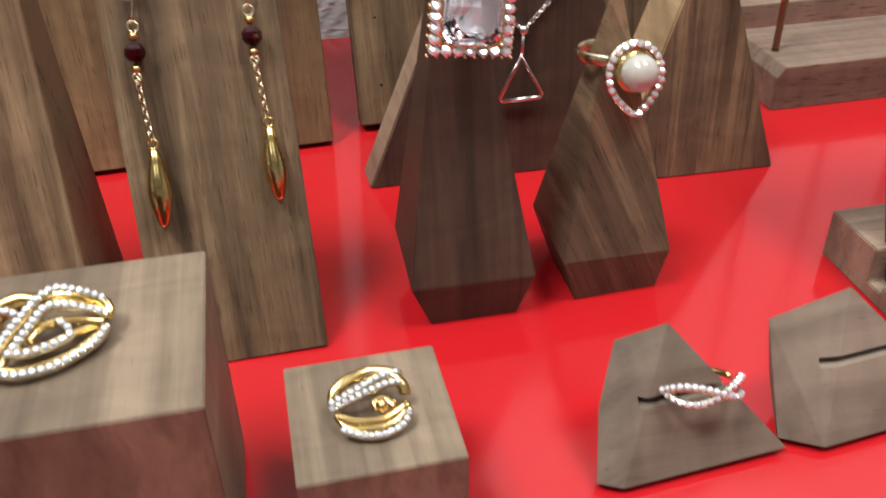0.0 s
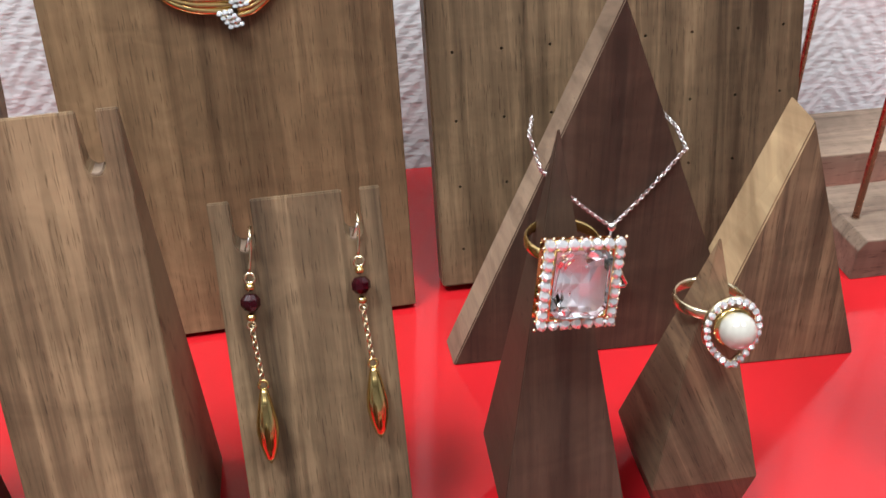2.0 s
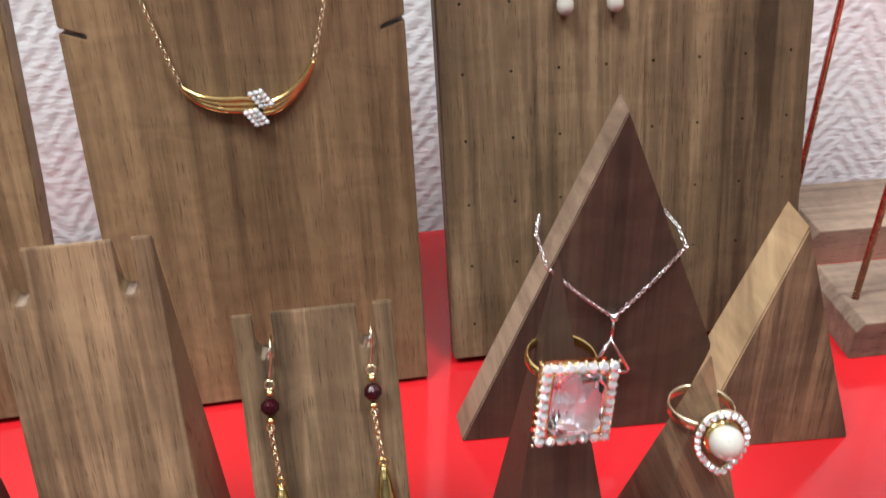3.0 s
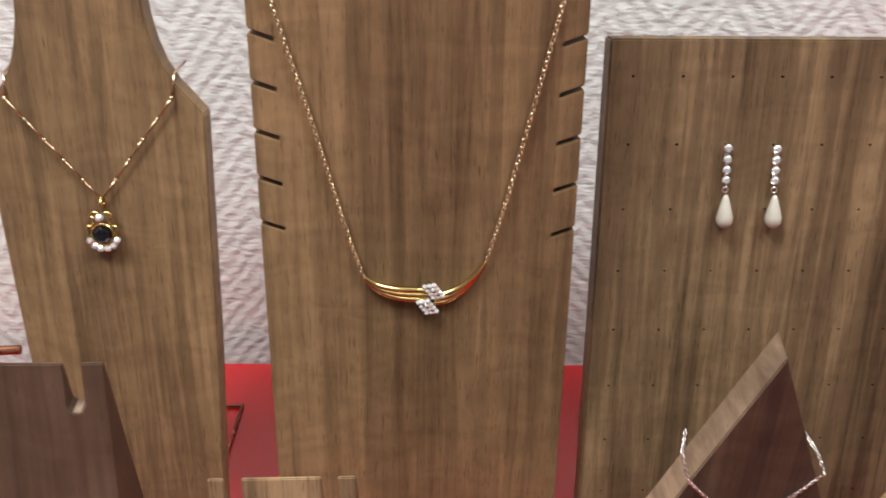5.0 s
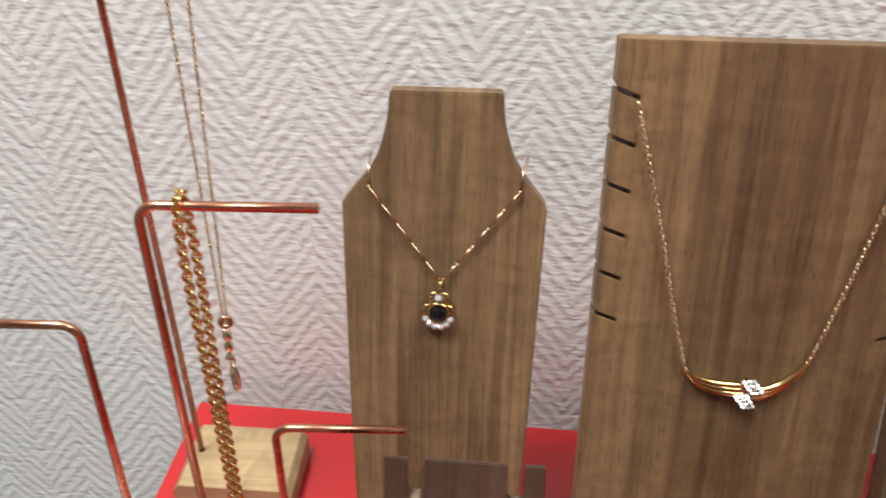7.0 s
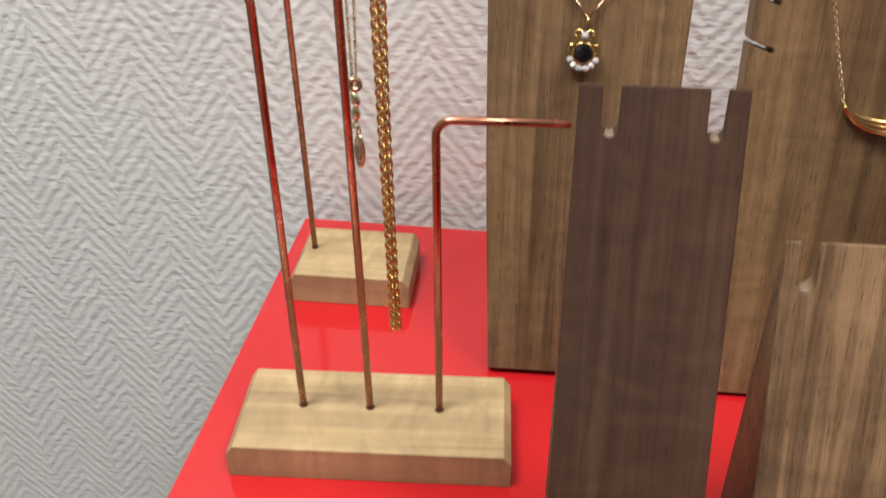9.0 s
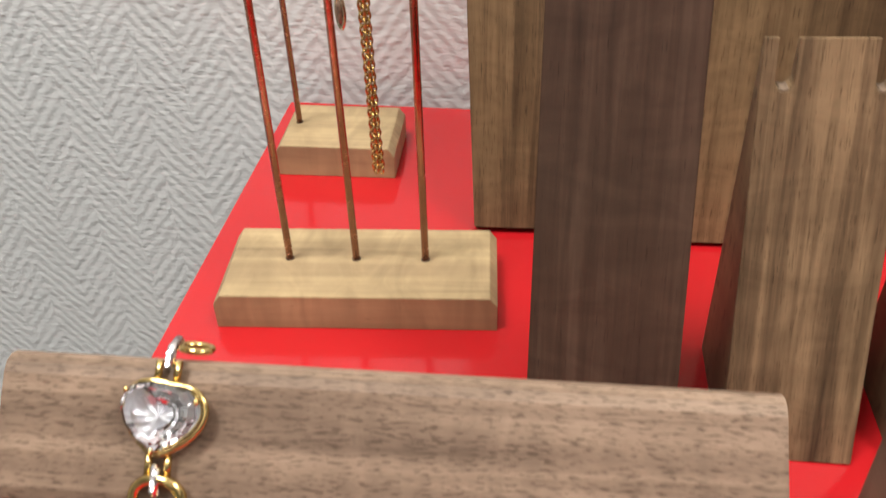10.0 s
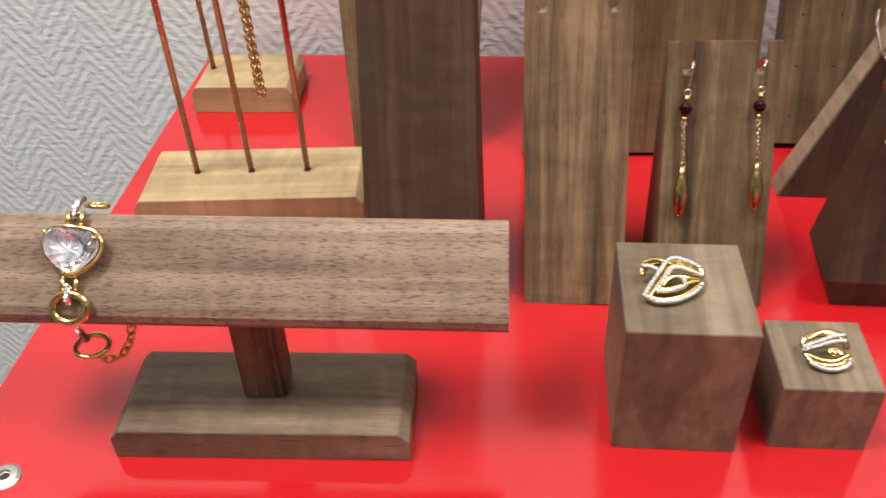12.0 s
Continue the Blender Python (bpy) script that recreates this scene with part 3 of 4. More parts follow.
# slotted ring holders: a steep triangular front, a pentagonal flank, a foot set back under the edge
def ring_holder(apex, flank, slot, right, label):
    """flank: the pentagon's other corners from behind the apex down to the front foot; slot: where the saw cut begins."""
    a, b, c, d, e = (Vector(p) for p in (apex, *flank))
    f = Vector(right)
    back = [Vector((a.x + 0.004, a.y + 0.012, 0.0)), Vector((f.x - 0.010, a.y + 0.009, 0.0))]
    foot = [Vector((p.x + dx, p.y + 0.0025, 0)) for p, dx in ((d, 0.0015), (e, 0.001), (f, -0.005))]
    base = Vector((a.x, a.y, 0))
    body = hull([p - base for p in (a, b, c, d, e, f, *back, *foot)])
    sx, sy, sz = Vector(slot) - base
    cut = box(sx, 0.08, -0.04, sy + 0.0065, sz - 0.0011, sz + 0.0011)
    return solo("ring_holder", carved(body, cut, 0.0002), WALNUT_FINE, label, "ring holder", at=base, group="faceted ring holders")


ring_holder((0.1523, 0.2110, 0.0357), [(0.1402, 0.2137, 0.0304), (0.1345, 0.2059, 0.0170), (0.1313, 0.1950, 0.0022), (0.1370, 0.1920, 0.0022)], (0.1432, 0.2036, 0.0194), (0.1818, 0.1952, 0.0022),
            "small faceted walnut holder with a ring in its slot")
ring_holder((0.2028, 0.2138, 0.0355), [(0.1808, 0.2130, 0.0300), (0.1825, 0.2100, 0.0140), (0.1812, 0.1988, 0.0022), (0.1910, 0.1930, 0.0022)], (0.1922, 0.2040, 0.0200), (0.2360, 0.1975, 0.0022),
            "small faceted walnut holder with an empty slot")

# grooved block at the table's far side
gb = thing("bracelet_stand", (0.2395, 0.2400, 0), "walnut bracelet stand with a slanting board in a grooved block", "bracelet stand", 0.0)
profile = [(-0.020, 0), (-0.020, 0.0075), (0.003, 0.0075), (0.003, 0.0050), (0.0095, 0.0050), (0.0095, 0.0168), (0.0330, 0.0168), (0.0330, 0)]
gbm = bmesh.new()
ends = [[gbm.verts.new((x, y, z)) for y, z in profile] for x in (0.0, 0.092)]
gbm.faces.new(ends[0])
gbm.faces.new(ends[1][::-1])
for k in range(len(profile)):
    gbm.faces.new((ends[0][k], ends[1][k], ends[1][(k + 1) % len(profile)], ends[0][(k + 1) % len(profile)]))
part("base_block", gbm, WALNUT_LYING, gb, "stepped base block with a groove", bevel=0.0004)
part("upright", board([(0.005, 0.0052), (0.078, 0.0052), (0.078, 0.13), (0.005, 0.13)], lambda z: 0.0036 + 0.40 * (z - 0.0052), lambda z: 0.0090 + 0.40 * (z - 0.0052)), WALNUT_DARK, gb, "slanting dark walnut board", bevel=0.0006)

# T-shaped bracelet stand
ts = thing("bracelet_stand", (-0.1315, 0.1885, 0), "walnut T-bar bracelet stand wearing a crystal heart bracelet", "bracelet stand", 2.3)
part("base_block", chamfered_block(0.1140, 0.0432, 0.0145, 0.0040, 0.0040), WALNUT_BASE, ts, "chamfered walnut base block", bevel=0.0003)
part("post", box(-0.0085, 0.0085, -0.0035, 0.0105, 0.0140, 0.064), WALNUT, ts, "square walnut post", bevel=0.0012)
bar = bmesh.new()
s45 = math.sqrt(0.5)
prof = []
for cu, cv, r, a0 in ((0.0125, 0.0, 0.0055, 90), (-0.0152, 0.0, 0.0055, 180), (-0.0122, -0.0135, 0.0035, 270), (0.0095, -0.0135, 0.0035, 360)):
    prof += [(cu + r * math.cos(radians(a0 + q)), cv - 0.0055 + r * math.sin(radians(a0 + q))) for q in ((-90, -60, -30, 0) if cv == 0 else (-90, -45, 0))]
# u runs up along the face, v out of it
uy, uz, vy, vz = s45, s45, -s45, s45
cy, cz = -0.0045, 0.0801
rings = [[bar.verts.new((x, cy + u * uy + v * vy, cz + u * uz + v * vz + 0.0036 * (0.0935 - x) / 0.1915)) for u, v in prof] for x in (-0.0980, 0.0935)]
bar.faces.new(rings[0])
bar.faces.new(rings[1][::-1])
for k in range(len(prof)):
    bar.faces.new((rings[0][k], rings[1][k], rings[1][(k + 1) % len(prof)], rings[0][(k + 1) % len(prof)]))
bar_ob = part("bar", bar, WALNUT_FLECKED, ts, "rounded slanting walnut bar")


# ---------- jewellery ----------
def jewel(name, at, label, category, group=""):
    return thing(name, at, label, category, 0.0, group)


def jpart(name, bm, mat, root, label="", smooth=True):
    """A part given in the room's own metres, hung under its thing."""
    home = root if root.parent is None else root.parent
    bmesh.ops.translate(bm, vec=-home.location, verts=bm.verts)
    return part(name, bm, mat, root, label, smooth)


def stones(points, r, normal, root, jitter=0.0):
    """Cut stones set one by one on their mount."""
    home = root if root.parent is None else root.parent
    me = mesh_of("rhinestone", brilliant((0, 0, 0), r, (0, 0, 1)), STONE)
    for p in points:
        n = Vector(normal) + Vector((0, 0, 0.75)) + Vector((random.uniform(-1, 1), random.uniform(-1, 1), random.uniform(-1, 1))) * (0.12 + jitter)
        ob = new("rhinestone", me)
        ob.parent = root
        ob.matrix_basis = Matrix.Translation(Vector(p) - home.location) @ frame_of(n).to_4x4()


def pavilion(rim, centre, normal, rings, rise=0.0016):
    """Irregular small facets inside a rim, flat but for slight tilts."""
    bm = bmesh.new()
    n = Vector(normal)
    pts = []
    for a, b in zip(rim, rim[1:] + rim[:1]):
        pts += [Vector(a), Vector(a).lerp(Vector(b), 0.5)]
    loops = []
    for k in range(rings):
        q = 1.0 - k / rings
        loops.append([bm.verts.new(Vector(centre) + (p - Vector(centre)) * q * random.uniform(0.93, 1.0) + n * (random.uniform(0.0, rise) if k else 0.0)) for p in pts])
    tip = bm.verts.new(Vector(centre) + n * rise * 0.7)
    m = len(pts)
    for a, b in zip(loops, loops[1:]):
        for i in range(m):
            bm.faces.new((a[i], a[(i + 1) % m], b[i]))
            bm.faces.new((a[(i + 1) % m], b[(i + 1) % m], b[i]))
    for i in range(m):
        bm.faces.new((loops[-1][i], loops[-1][(i + 1) % m], tip))
    return bm


def dots(points, r):
    bm = bmesh.new()
    for p in points:
        ball(p, r, bm, 6)
    return bm


def evenly(path, count):
    """count points at even steps along a path."""
    pts = [Vector(p) for p in path]
    total = sum((b - a).length for a, b in zip(pts, pts[1:]))
    return [p for p, _ in along(pts, total / count * 0.9999)][:count]


# drop earrings in the notches of the short stand
def drop_earring(hook, bead, top, tip):
    hook, bead, top, tip = (Vector(v) for v in (hook, bead, top, tip))
    e = jewel("drop_earring", hook, "gold drop earring with a dark garnet bead, hanging from a notch", "earring", "garnet drop earrings")
    axis = (tip - top).normalized()
    up = (hook - bead).normalized()
    face = Vector((0, -0.93, 0.37))
    h = [hook + Vector((0.0008, 0.006, 0.0015)), hook + Vector((0.0008, 0.003, 0.003)), hook + Vector((0.0008, 0.0, 0.0022)), hook + Vector((0.0006, -0.0012, -0.001)), bead + up * 0.0085]
    jpart("ear_hook", tube(smooth_path(h, 5), 0.00045, 6), PALE_GOLD, e)
    jpart("flat_clip", tube([hook + Vector((-0.001, -0.0004, -0.0018)), hook + Vector((0.0006, -0.0004, 0.0022))], lambda q: 0.0006 + 0.001 * q * (1.3 - q), 8, flat=0.4), SILVER, e, "bright flat clip")
    jpart("upper_loop", tube(circle(bead + up * 0.0066, 0.0014, face, 14), 0.0004, 6, True), PALE_GOLD, e)
    for s in (1, -1):
        jpart("gold_bead", ball(bead + up * (0.0042 * s), 0.0014, squash=0.85, normal=up), GOLD, e)
    jpart("garnet_bead", lathe([(0, -0.0025), (0.0016, -0.0022), (0.0027, -0.0009), (0.0027, 0.0009), (0.0016, 0.0022), (0, 0.0025)], bead, up, 9), GARNET, e, "faceted dark red bead", smooth=False)
    jpart("lower_loop", tube(circle(bead - up * 0.0064, 0.0011, face, 12), 0.0004, 6, True), PALE_GOLD, e)
    jpart("fine_chain", chain([bead - up * 0.0072, top - axis * 0.0022], 0.0023, 0.00033, face), PALE_GOLD, e)
    jpart("drop_loop", tube(circle(top - axis * 0.0012, 0.0013, face, 12), 0.00042, 6, True), GOLD, e)
    n = (tip - top).length
    prof = [(0.0006, 0.0), (0.0012, 0.0006), (0.0021, n * 0.2), (0.0030, n * 0.42), (0.0032, n * 0.55), (0.0027, n * 0.72), (0.0015, n * 0.9), (0.0, n)]
    jpart("gold_drop", lathe(prof, top, axis, 14), GOLD, e, "polished marquise gold drop")


drop_earring((0.0348, 0.3004, 0.0980), (0.0337, 0.2934, 0.0835), (0.0343, 0.2841, 0.0600), (0.0340, 0.2752, 0.0393))
drop_earring((0.0641, 0.3009, 0.0990), (0.0640, 0.2940, 0.0849), (0.0653, 0.2851, 0.0624), (0.0656, 0.2764, 0.0427))


# large crystal ring on the dark finger
def plate_frame(normal):
    m = frame_of(normal)
    return m @ Vector((1, 0, 0)), m @ Vector((0, 1, 0)), m @ Vector((0, 0, 1))


def crystal_ring():
    c = Vector((0.1183, 0.2695, 0.0962))
    u, v, n = plate_frame((0.17, -0.95, 0.22))
    u, v = (u * 0.98 - v * 0.17) * 0.90, (v * 0.98 + u * 0.17) * 0.84
    r = jewel("crystal_ring", c, "gold ring with a large clear emerald-cut crystal in rhinestones", "ring")

    def oct_ring(hw, hh, k, h):
        return [c + u * x + v * y + n * h for x, y in ((hw - k, -hh), (hw, -hh + k), (hw, hh - k), (hw - k, hh), (-hw + k, hh), (-hw, hh - k), (-hw, -hh + k), (-hw + k, -hh))]

    bm = bmesh.new()
    rows = [[bm.verts.new(p) for p in oct_ring(*a)] for a in ((0.0012, 0.0035, 0.0008, -0.0040), (0.0055, 0.0075, 0.0018, -0.0018), (0.0088, 0.0110, 0.0028, 0.0012), (0.0090, 0.0112, 0.0029, 0.0018), (0.0074, 0.0094, 0.0025, 0.0036), (0.0056, 0.0074, 0.0020, 0.0047))]
    bm.faces.new(rows[0])
    bm.faces.new(rows[-1])
    for a, b in zip(rows, rows[1:]):
        for k in range(8):
            bm.faces.new((a[k], a[(k + 1) % 8], b[(k + 1) % 8], b[k]))
    jpart("clear_crystal", bm, CRYSTAL, r, "large clear emerald-cut crystal", smooth=False)

    def rect(hw, hh, h):
        return [c + u * x + v * y + n * h for x, y in ((-hw, -hh), (hw, -hh), (hw, hh), (-hw, hh), (-hw, -hh))]

    bs = tube(rect(0.0110, 0.0128, -0.0008)[:4], 0.0011, 8, True)
    tube(rect(0.0092, 0.0112, 0.0010)[:4], 0.0007, 6, True, bs)
    basket = jpart("gold_basket", bs, GOLD, r)
    sites = []
    for a, b, k in ((0, 1, 6), (1, 2, 8), (2, 3, 6), (3, 4, 8)):
        q = rect(0.0110, 0.0128, 0.0012)
        sites += [q[a].lerp(q[b], i / k) for i in range(k)]
    stones(sites, 0.00162, n, basket)
    outer = []
    q = rect(0.0128, 0.0146, 0.0008)
    for a, b, k in ((0, 1, 9), (1, 2, 10), (2, 3, 9), (3, 4, 10)):
        outer += [q[a].lerp(q[b], i / k) for i in range(k)]
    claws = jpart("claws", dots(outer + [p + n * 0.0012 for p in rect(0.0082, 0.0104, 0.0026)[:4]], 0.0005), PALE_GOLD, basket, "small gold claws")
    tagged(claws, kind="stuff")
    # Tilted reflector facets, added so the crystal sparkles.
    back = pavilion(rect(0.0086, 0.0108, -0.0038)[:4], c - n * 0.0038, n, 3)
    jpart("facet_reflector", back, REFLECTOR, r, "unseen reflector facets added behind the crystal for sparkle", smooth=False)
    back = bmesh.new()
    vs = [back.verts.new(p) for p in rect(0.0105, 0.0124, -0.0052)[:4]] + [back.verts.new(p) for p in rect(0.0112, 0.0130, -0.0042)[:4]]
    back.faces.new(vs[:4])
    back.faces.new(vs[4:])
    for k in range(4):
        back.faces.new((vs[k], vs[(k + 1) % 4], vs[4 + (k + 1) % 4], vs[4 + k]))
    jpart("back_plate", back, GOLD, r, "flat gold back plate", smooth=False)
    jpart("band", tube(circle((0.1178, 0.2840, 0.0995), 0.0098, (0.05, 0.05, 1), 28), 0.0006, 8, True, flat=2.8), GOLD, r, "plain gold band")


crystal_ring()


def pearl_ring():
    c = Vector((0.1650, 0.2728, 0.0722))
    u, v, n = plate_frame((0.0, -0.96, 0.27))
    r = jewel("pearl_ring", c, "gold ring with a cream pearl in a rhinestone halo", "ring")
    loop = []
    for i in range(40):
        a = 2 * math.pi * i / 40
        y = math.sin(a)
        rx = 0.0076 * (1 if y > -0.2 else 1 - 0.45 * ((-y - 0.2) / 0.8) ** 1.5)
        loop.append(c + u * (rx * math.cos(a)) + v * ((0.0082 if y > 0 else 0.0112) * y))
    stones([p + n * 0.0012 for p in evenly(loop + loop[:1], 24)], 0.00112, n, r)
    jpart("halo_setting", tube(loop, 0.0013, 8, True, flat=0.9), PALE_GOLD, r)
    cup = jpart("pearl_cup", lathe([(0.0012, -0.002), (0.0050, -0.0005), (0.0059, 0.0013), (0.0052, 0.0018)], c + v * 0.0005, n, 20), GOLD, r)
    jpart("pearl", ball(c + v * 0.0005 + n * 0.0040, 0.0052, seg=28), PEARL, cup, "cream lustrous pearl")
    jpart("band", tube(circle((0.1627, 0.2838, 0.0742), 0.0098, (0.03, 0.12, 1), 28), 0.0006, 8, True, flat=2.8), PALE_GOLD, r, "plain pale gold band")


pearl_ring()


# rings on the plinths, strands of rhinestones over gold wire
def strand_ring(at, label, strands, gold_loops, knob, band):
    r = jewel("dress_ring", at, label, "ring", "rings on plinths")
    a = Vector(at)
    for path in strands:
        p = smooth_path([a + Vector(q) for q in path], 8)
        n = sum((y - x).length for x, y in zip(p, p[1:]))
        setting = jpart("strand_setting", tube(p, 0.0007, 6), PALE_GOLD, r)
        stones([q + Vector((0, -0.0002, 0.0009)) for q in evenly(p, max(4, int(n / 0.00145)))], 0.00080, (0, -0.45, 0.9), setting)
    for path in gold_loops:
        jpart("gold_wire", tube(smooth_path([a + Vector(q) for q in path], 8), 0.0010, 8, flat=0.8), GOLD, r)
    if knob:
        jpart("gold_knob", ball(a + Vector(knob), 0.0016), GOLD, r)
    jpart("band", tube([a + Vector(q) for q in band], 0.0013, 8, flat=0.6), GOLD, r, "plain gold band")


def ring_uv(x, y, z):
    return ((x - 170) / 290 * 0.0215, (300 - y) / 225 * 0.0175, z)


strand_ring((0.0203, 0.2035, 0.0606), "gold dress ring of crossing rhinestone strands on a plinth",
            [[ring_uv(25, 400, 0.003), ring_uv(95, 295, 0.006), ring_uv(165, 205, 0.0075), ring_uv(245, 215, 0.007), ring_uv(315, 236, 0.005)],
             [ring_uv(85, 380, 0.004), ring_uv(130, 320, 0.006), ring_uv(172, 265, 0.0072), ring_uv(245, 272, 0.0065), ring_uv(312, 278, 0.0045)],
             [ring_uv(25, 400, 0.003), ring_uv(90, 424, 0.0018), ring_uv(190, 405, 0.0015), ring_uv(280, 345, 0.002), ring_uv(312, 300, 0.0035)],
             [ring_uv(85, 380, 0.004), ring_uv(145, 372, 0.0035), ring_uv(225, 335, 0.004), ring_uv(190, 295, 0.006)],
             [ring_uv(30, 245, 0.0065), ring_uv(65, 255, 0.0068), ring_uv(105, 275, 0.0062)]],
            [[ring_uv(50, 395, 0.0022), ring_uv(120, 300, 0.005), ring_uv(170, 235, 0.0064), ring_uv(240, 243, 0.006), ring_uv(312, 257, 0.004)],
             [ring_uv(50, 395, 0.0022), ring_uv(130, 398, 0.0016), ring_uv(230, 360, 0.0018), ring_uv(300, 300, 0.0026)],
             [ring_uv(30, 225, 0.0070), ring_uv(90, 215, 0.0080), ring_uv(140, 225, 0.0075)],
             [ring_uv(100, 352, 0.0034), ring_uv(150, 345, 0.0030), ring_uv(215, 315, 0.0032), ring_uv(285, 285, 0.0034)],
             [ring_uv(120, 335, 0.0040), ring_uv(160, 295, 0.0052), ring_uv(230, 290, 0.0050), ring_uv(300, 287, 0.0038)]],
            None, [ring_uv(170 + 140 * math.cos(radians(q)), 255 - 45 * math.sin(radians(q)), 0.0042 + 0.0025 * math.sin(radians(q))) for q in range(-20, 201, 12)])


def ring_uv2(x, y, z):
    return ((x - 935) / 215 * 0.0160, (485 - y) / 165 * 0.0135, z)


strand_ring((0.0790, 0.1990, 0.0322), "gold dress ring with rhinestone bands on a low plinth",
            [[ring_uv2(825, 466, 0.0045), ring_uv2(900, 450, 0.006), ring_uv2(970, 425, 0.0068), ring_uv2(1040, 405, 0.006)],
             [ring_uv2(825, 474, 0.0035), ring_uv2(910, 462, 0.0052), ring_uv2(985, 445, 0.006), ring_uv2(1043, 432, 0.005)],
             [ring_uv2(848, 540, 0.002), ring_uv2(900, 562, 0.0014), ring_uv2(960, 566, 0.0012), ring_uv2(1020, 545, 0.0016), ring_uv2(1045, 505, 0.003)]],
            [[ring_uv2(835, 490, 0.003), ring_uv2(860, 528, 0.0022), ring_uv2(930, 545, 0.002), ring_uv2(1000, 532, 0.0024), ring_uv2(1040, 490, 0.0035)],
             [ring_uv2(840, 500, 0.0035), ring_uv2(890, 520, 0.003), ring_uv2(960, 528, 0.003), ring_uv2(1030, 500, 0.0038)],
             [ring_uv2(850, 430, 0.006), ring_uv2(900, 408, 0.0072), ring_uv2(950, 395, 0.0075), ring_uv2(1020, 402, 0.0065)],
             [ring_uv2(1000, 505, 0.0045), ring_uv2(975, 480, 0.005), ring_uv2(945, 487, 0.0048), ring_uv2(950, 505, 0.004)]],
            ring_uv2(965, 497, 0.0045), [ring_uv2(935 + 105 * math.cos(radians(q)), 450 - 45 * math.sin(radians(q)), 0.004 + 0.003 * math.sin(radians(q))) for q in range(-10, 191, 10)])


def crossover_ring():
    c = Vector((0.1588, 0.2042, 0.0212))
    r = jewel("crossover_ring", c, "gold crossover ring set with rhinestones, held in a slotted block", "ring")
    nrm = Vector((0.03, 0.37, 0.93)).normalized()
    m = frame_of(nrm)
    rr = 0.0092
    for s in (1, -1):
        pts = []
        for i in range(25):
            a = 20 + 140 * i / 24
            w = 0.0021 * s * math.cos(radians((a - 90) * 2.1 + 60))
            q = c + m @ Vector((rr * math.cos(radians(a)) * 1.08, rr * math.sin(radians(a)), w))
            pts.append(q)
        jpart("gold_strand", tube(pts, 0.0010, 6), PALE_GOLD, r)
        out = [q + (q - c).normalized() * 0.0006 + nrm * 0.0004 for q in evenly(pts, 15)]
        for q in out:
            stones([q], 0.00095, (q - c) * 60 + nrm * 0.4, r)
    jpart("band", tube(circle(c, rr, nrm, 20, 190, 355), 0.0008, 6), GOLD, r)


crossover_ring()


# necklace on the slotted board
def board_y(z, x=0.0282):
    return 0.3868 + LEAN_S * z + 0.035 * (x - 0.0282) - 0.0012


def bar_necklace():
    r = jewel("bar_necklace", (0.0305, board_y(0.125), 0.125), "gold necklace with a curved bar and rhinestone knot, on a board", "necklace")

    def at(x, z, out=0.0):
        x, z = x + 0.0014, z + 0.0022
        return Vector((x, board_y(z, x) - 0.0010 - out, z))

    L, Rr = (0.0036, 0.1342), (0.0520, 0.1402)
    jpart("chain", chain(smooth_path([at(-0.0272, 0.2410), at(-0.0130, 0.1925), at(-0.003, 0.1555), at(*L)], 8), 0.0023, 0.00031, step=0.72), PALE_GOLD, r, "fine gold chain")
    jpart("chain", chain(smooth_path([at(0.0762, 0.2412), at(0.0660, 0.1960), at(0.0585, 0.1640), at(*Rr)], 8), 0.0023, 0.00031, step=0.72), PALE_GOLD, r, "fine gold chain")
    for bx in (-0.0274, 0.0764):
        jpart("end_bead", ball(at(bx, 0.2420), 0.0010), PALE_GOLD, r)
    for k, dz in enumerate((0.0017, 0.0, -0.0017)):
        p = smooth_path([at(*L), at(0.0090, 0.1296 + dz * 0.6), at(0.0165, 0.1270 + dz), at(0.0250, 0.1262 + dz * 1.2), at(0.0300, 0.1262 + dz)], 8)
        jpart("gold_wire", tube(p, lambda q: 0.0006 + 0.0008 * math.sin(math.pi * min(1, q * 0.8 + 0.1)), 8), GOLD, r)
        p = smooth_path([at(*Rr), at(0.0480, 0.1340 + dz * 0.3), at(0.0425, 0.1285 + dz * 0.6), at(0.0365, 0.1250 + dz), at(0.0315, 0.1242 + dz)], 8)
        jpart("gold_wire", tube(p, lambda q: 0.0006 + 0.0008 * math.sin(math.pi * min(1, q * 0.8 + 0.1)), 8), GOLD, r)
    nrm = (0, -0.85, 0.5)
    for cx, cz in ((0.0314, 0.1286), (0.0290, 0.1218)):
        sites = [at(cx + i * 0.0019 + j * 0.0011, cz - j * 0.0015 + i * 0.0003, 0.0016) for i in (-1, 0, 1) for j in (-1.5, -0.5, 0.5, 1.5)]
        stones(sites, 0.00116, nrm, r)
        jpart("patch_setting", tube([at(cx - 0.0024, cz + 0.0020, 0.0), at(cx + 0.0024, cz - 0.0020, 0.0)], 0.0024, 8, flat=0.5), PALE_GOLD, r)


bar_necklace()


# pendant necklace on the bust
def bust_y(z, x=-0.0968):
    return 0.3878 + LEAN_B * z + math.tan(radians(BUST_TURN)) * (x + 0.0952) - 0.0018


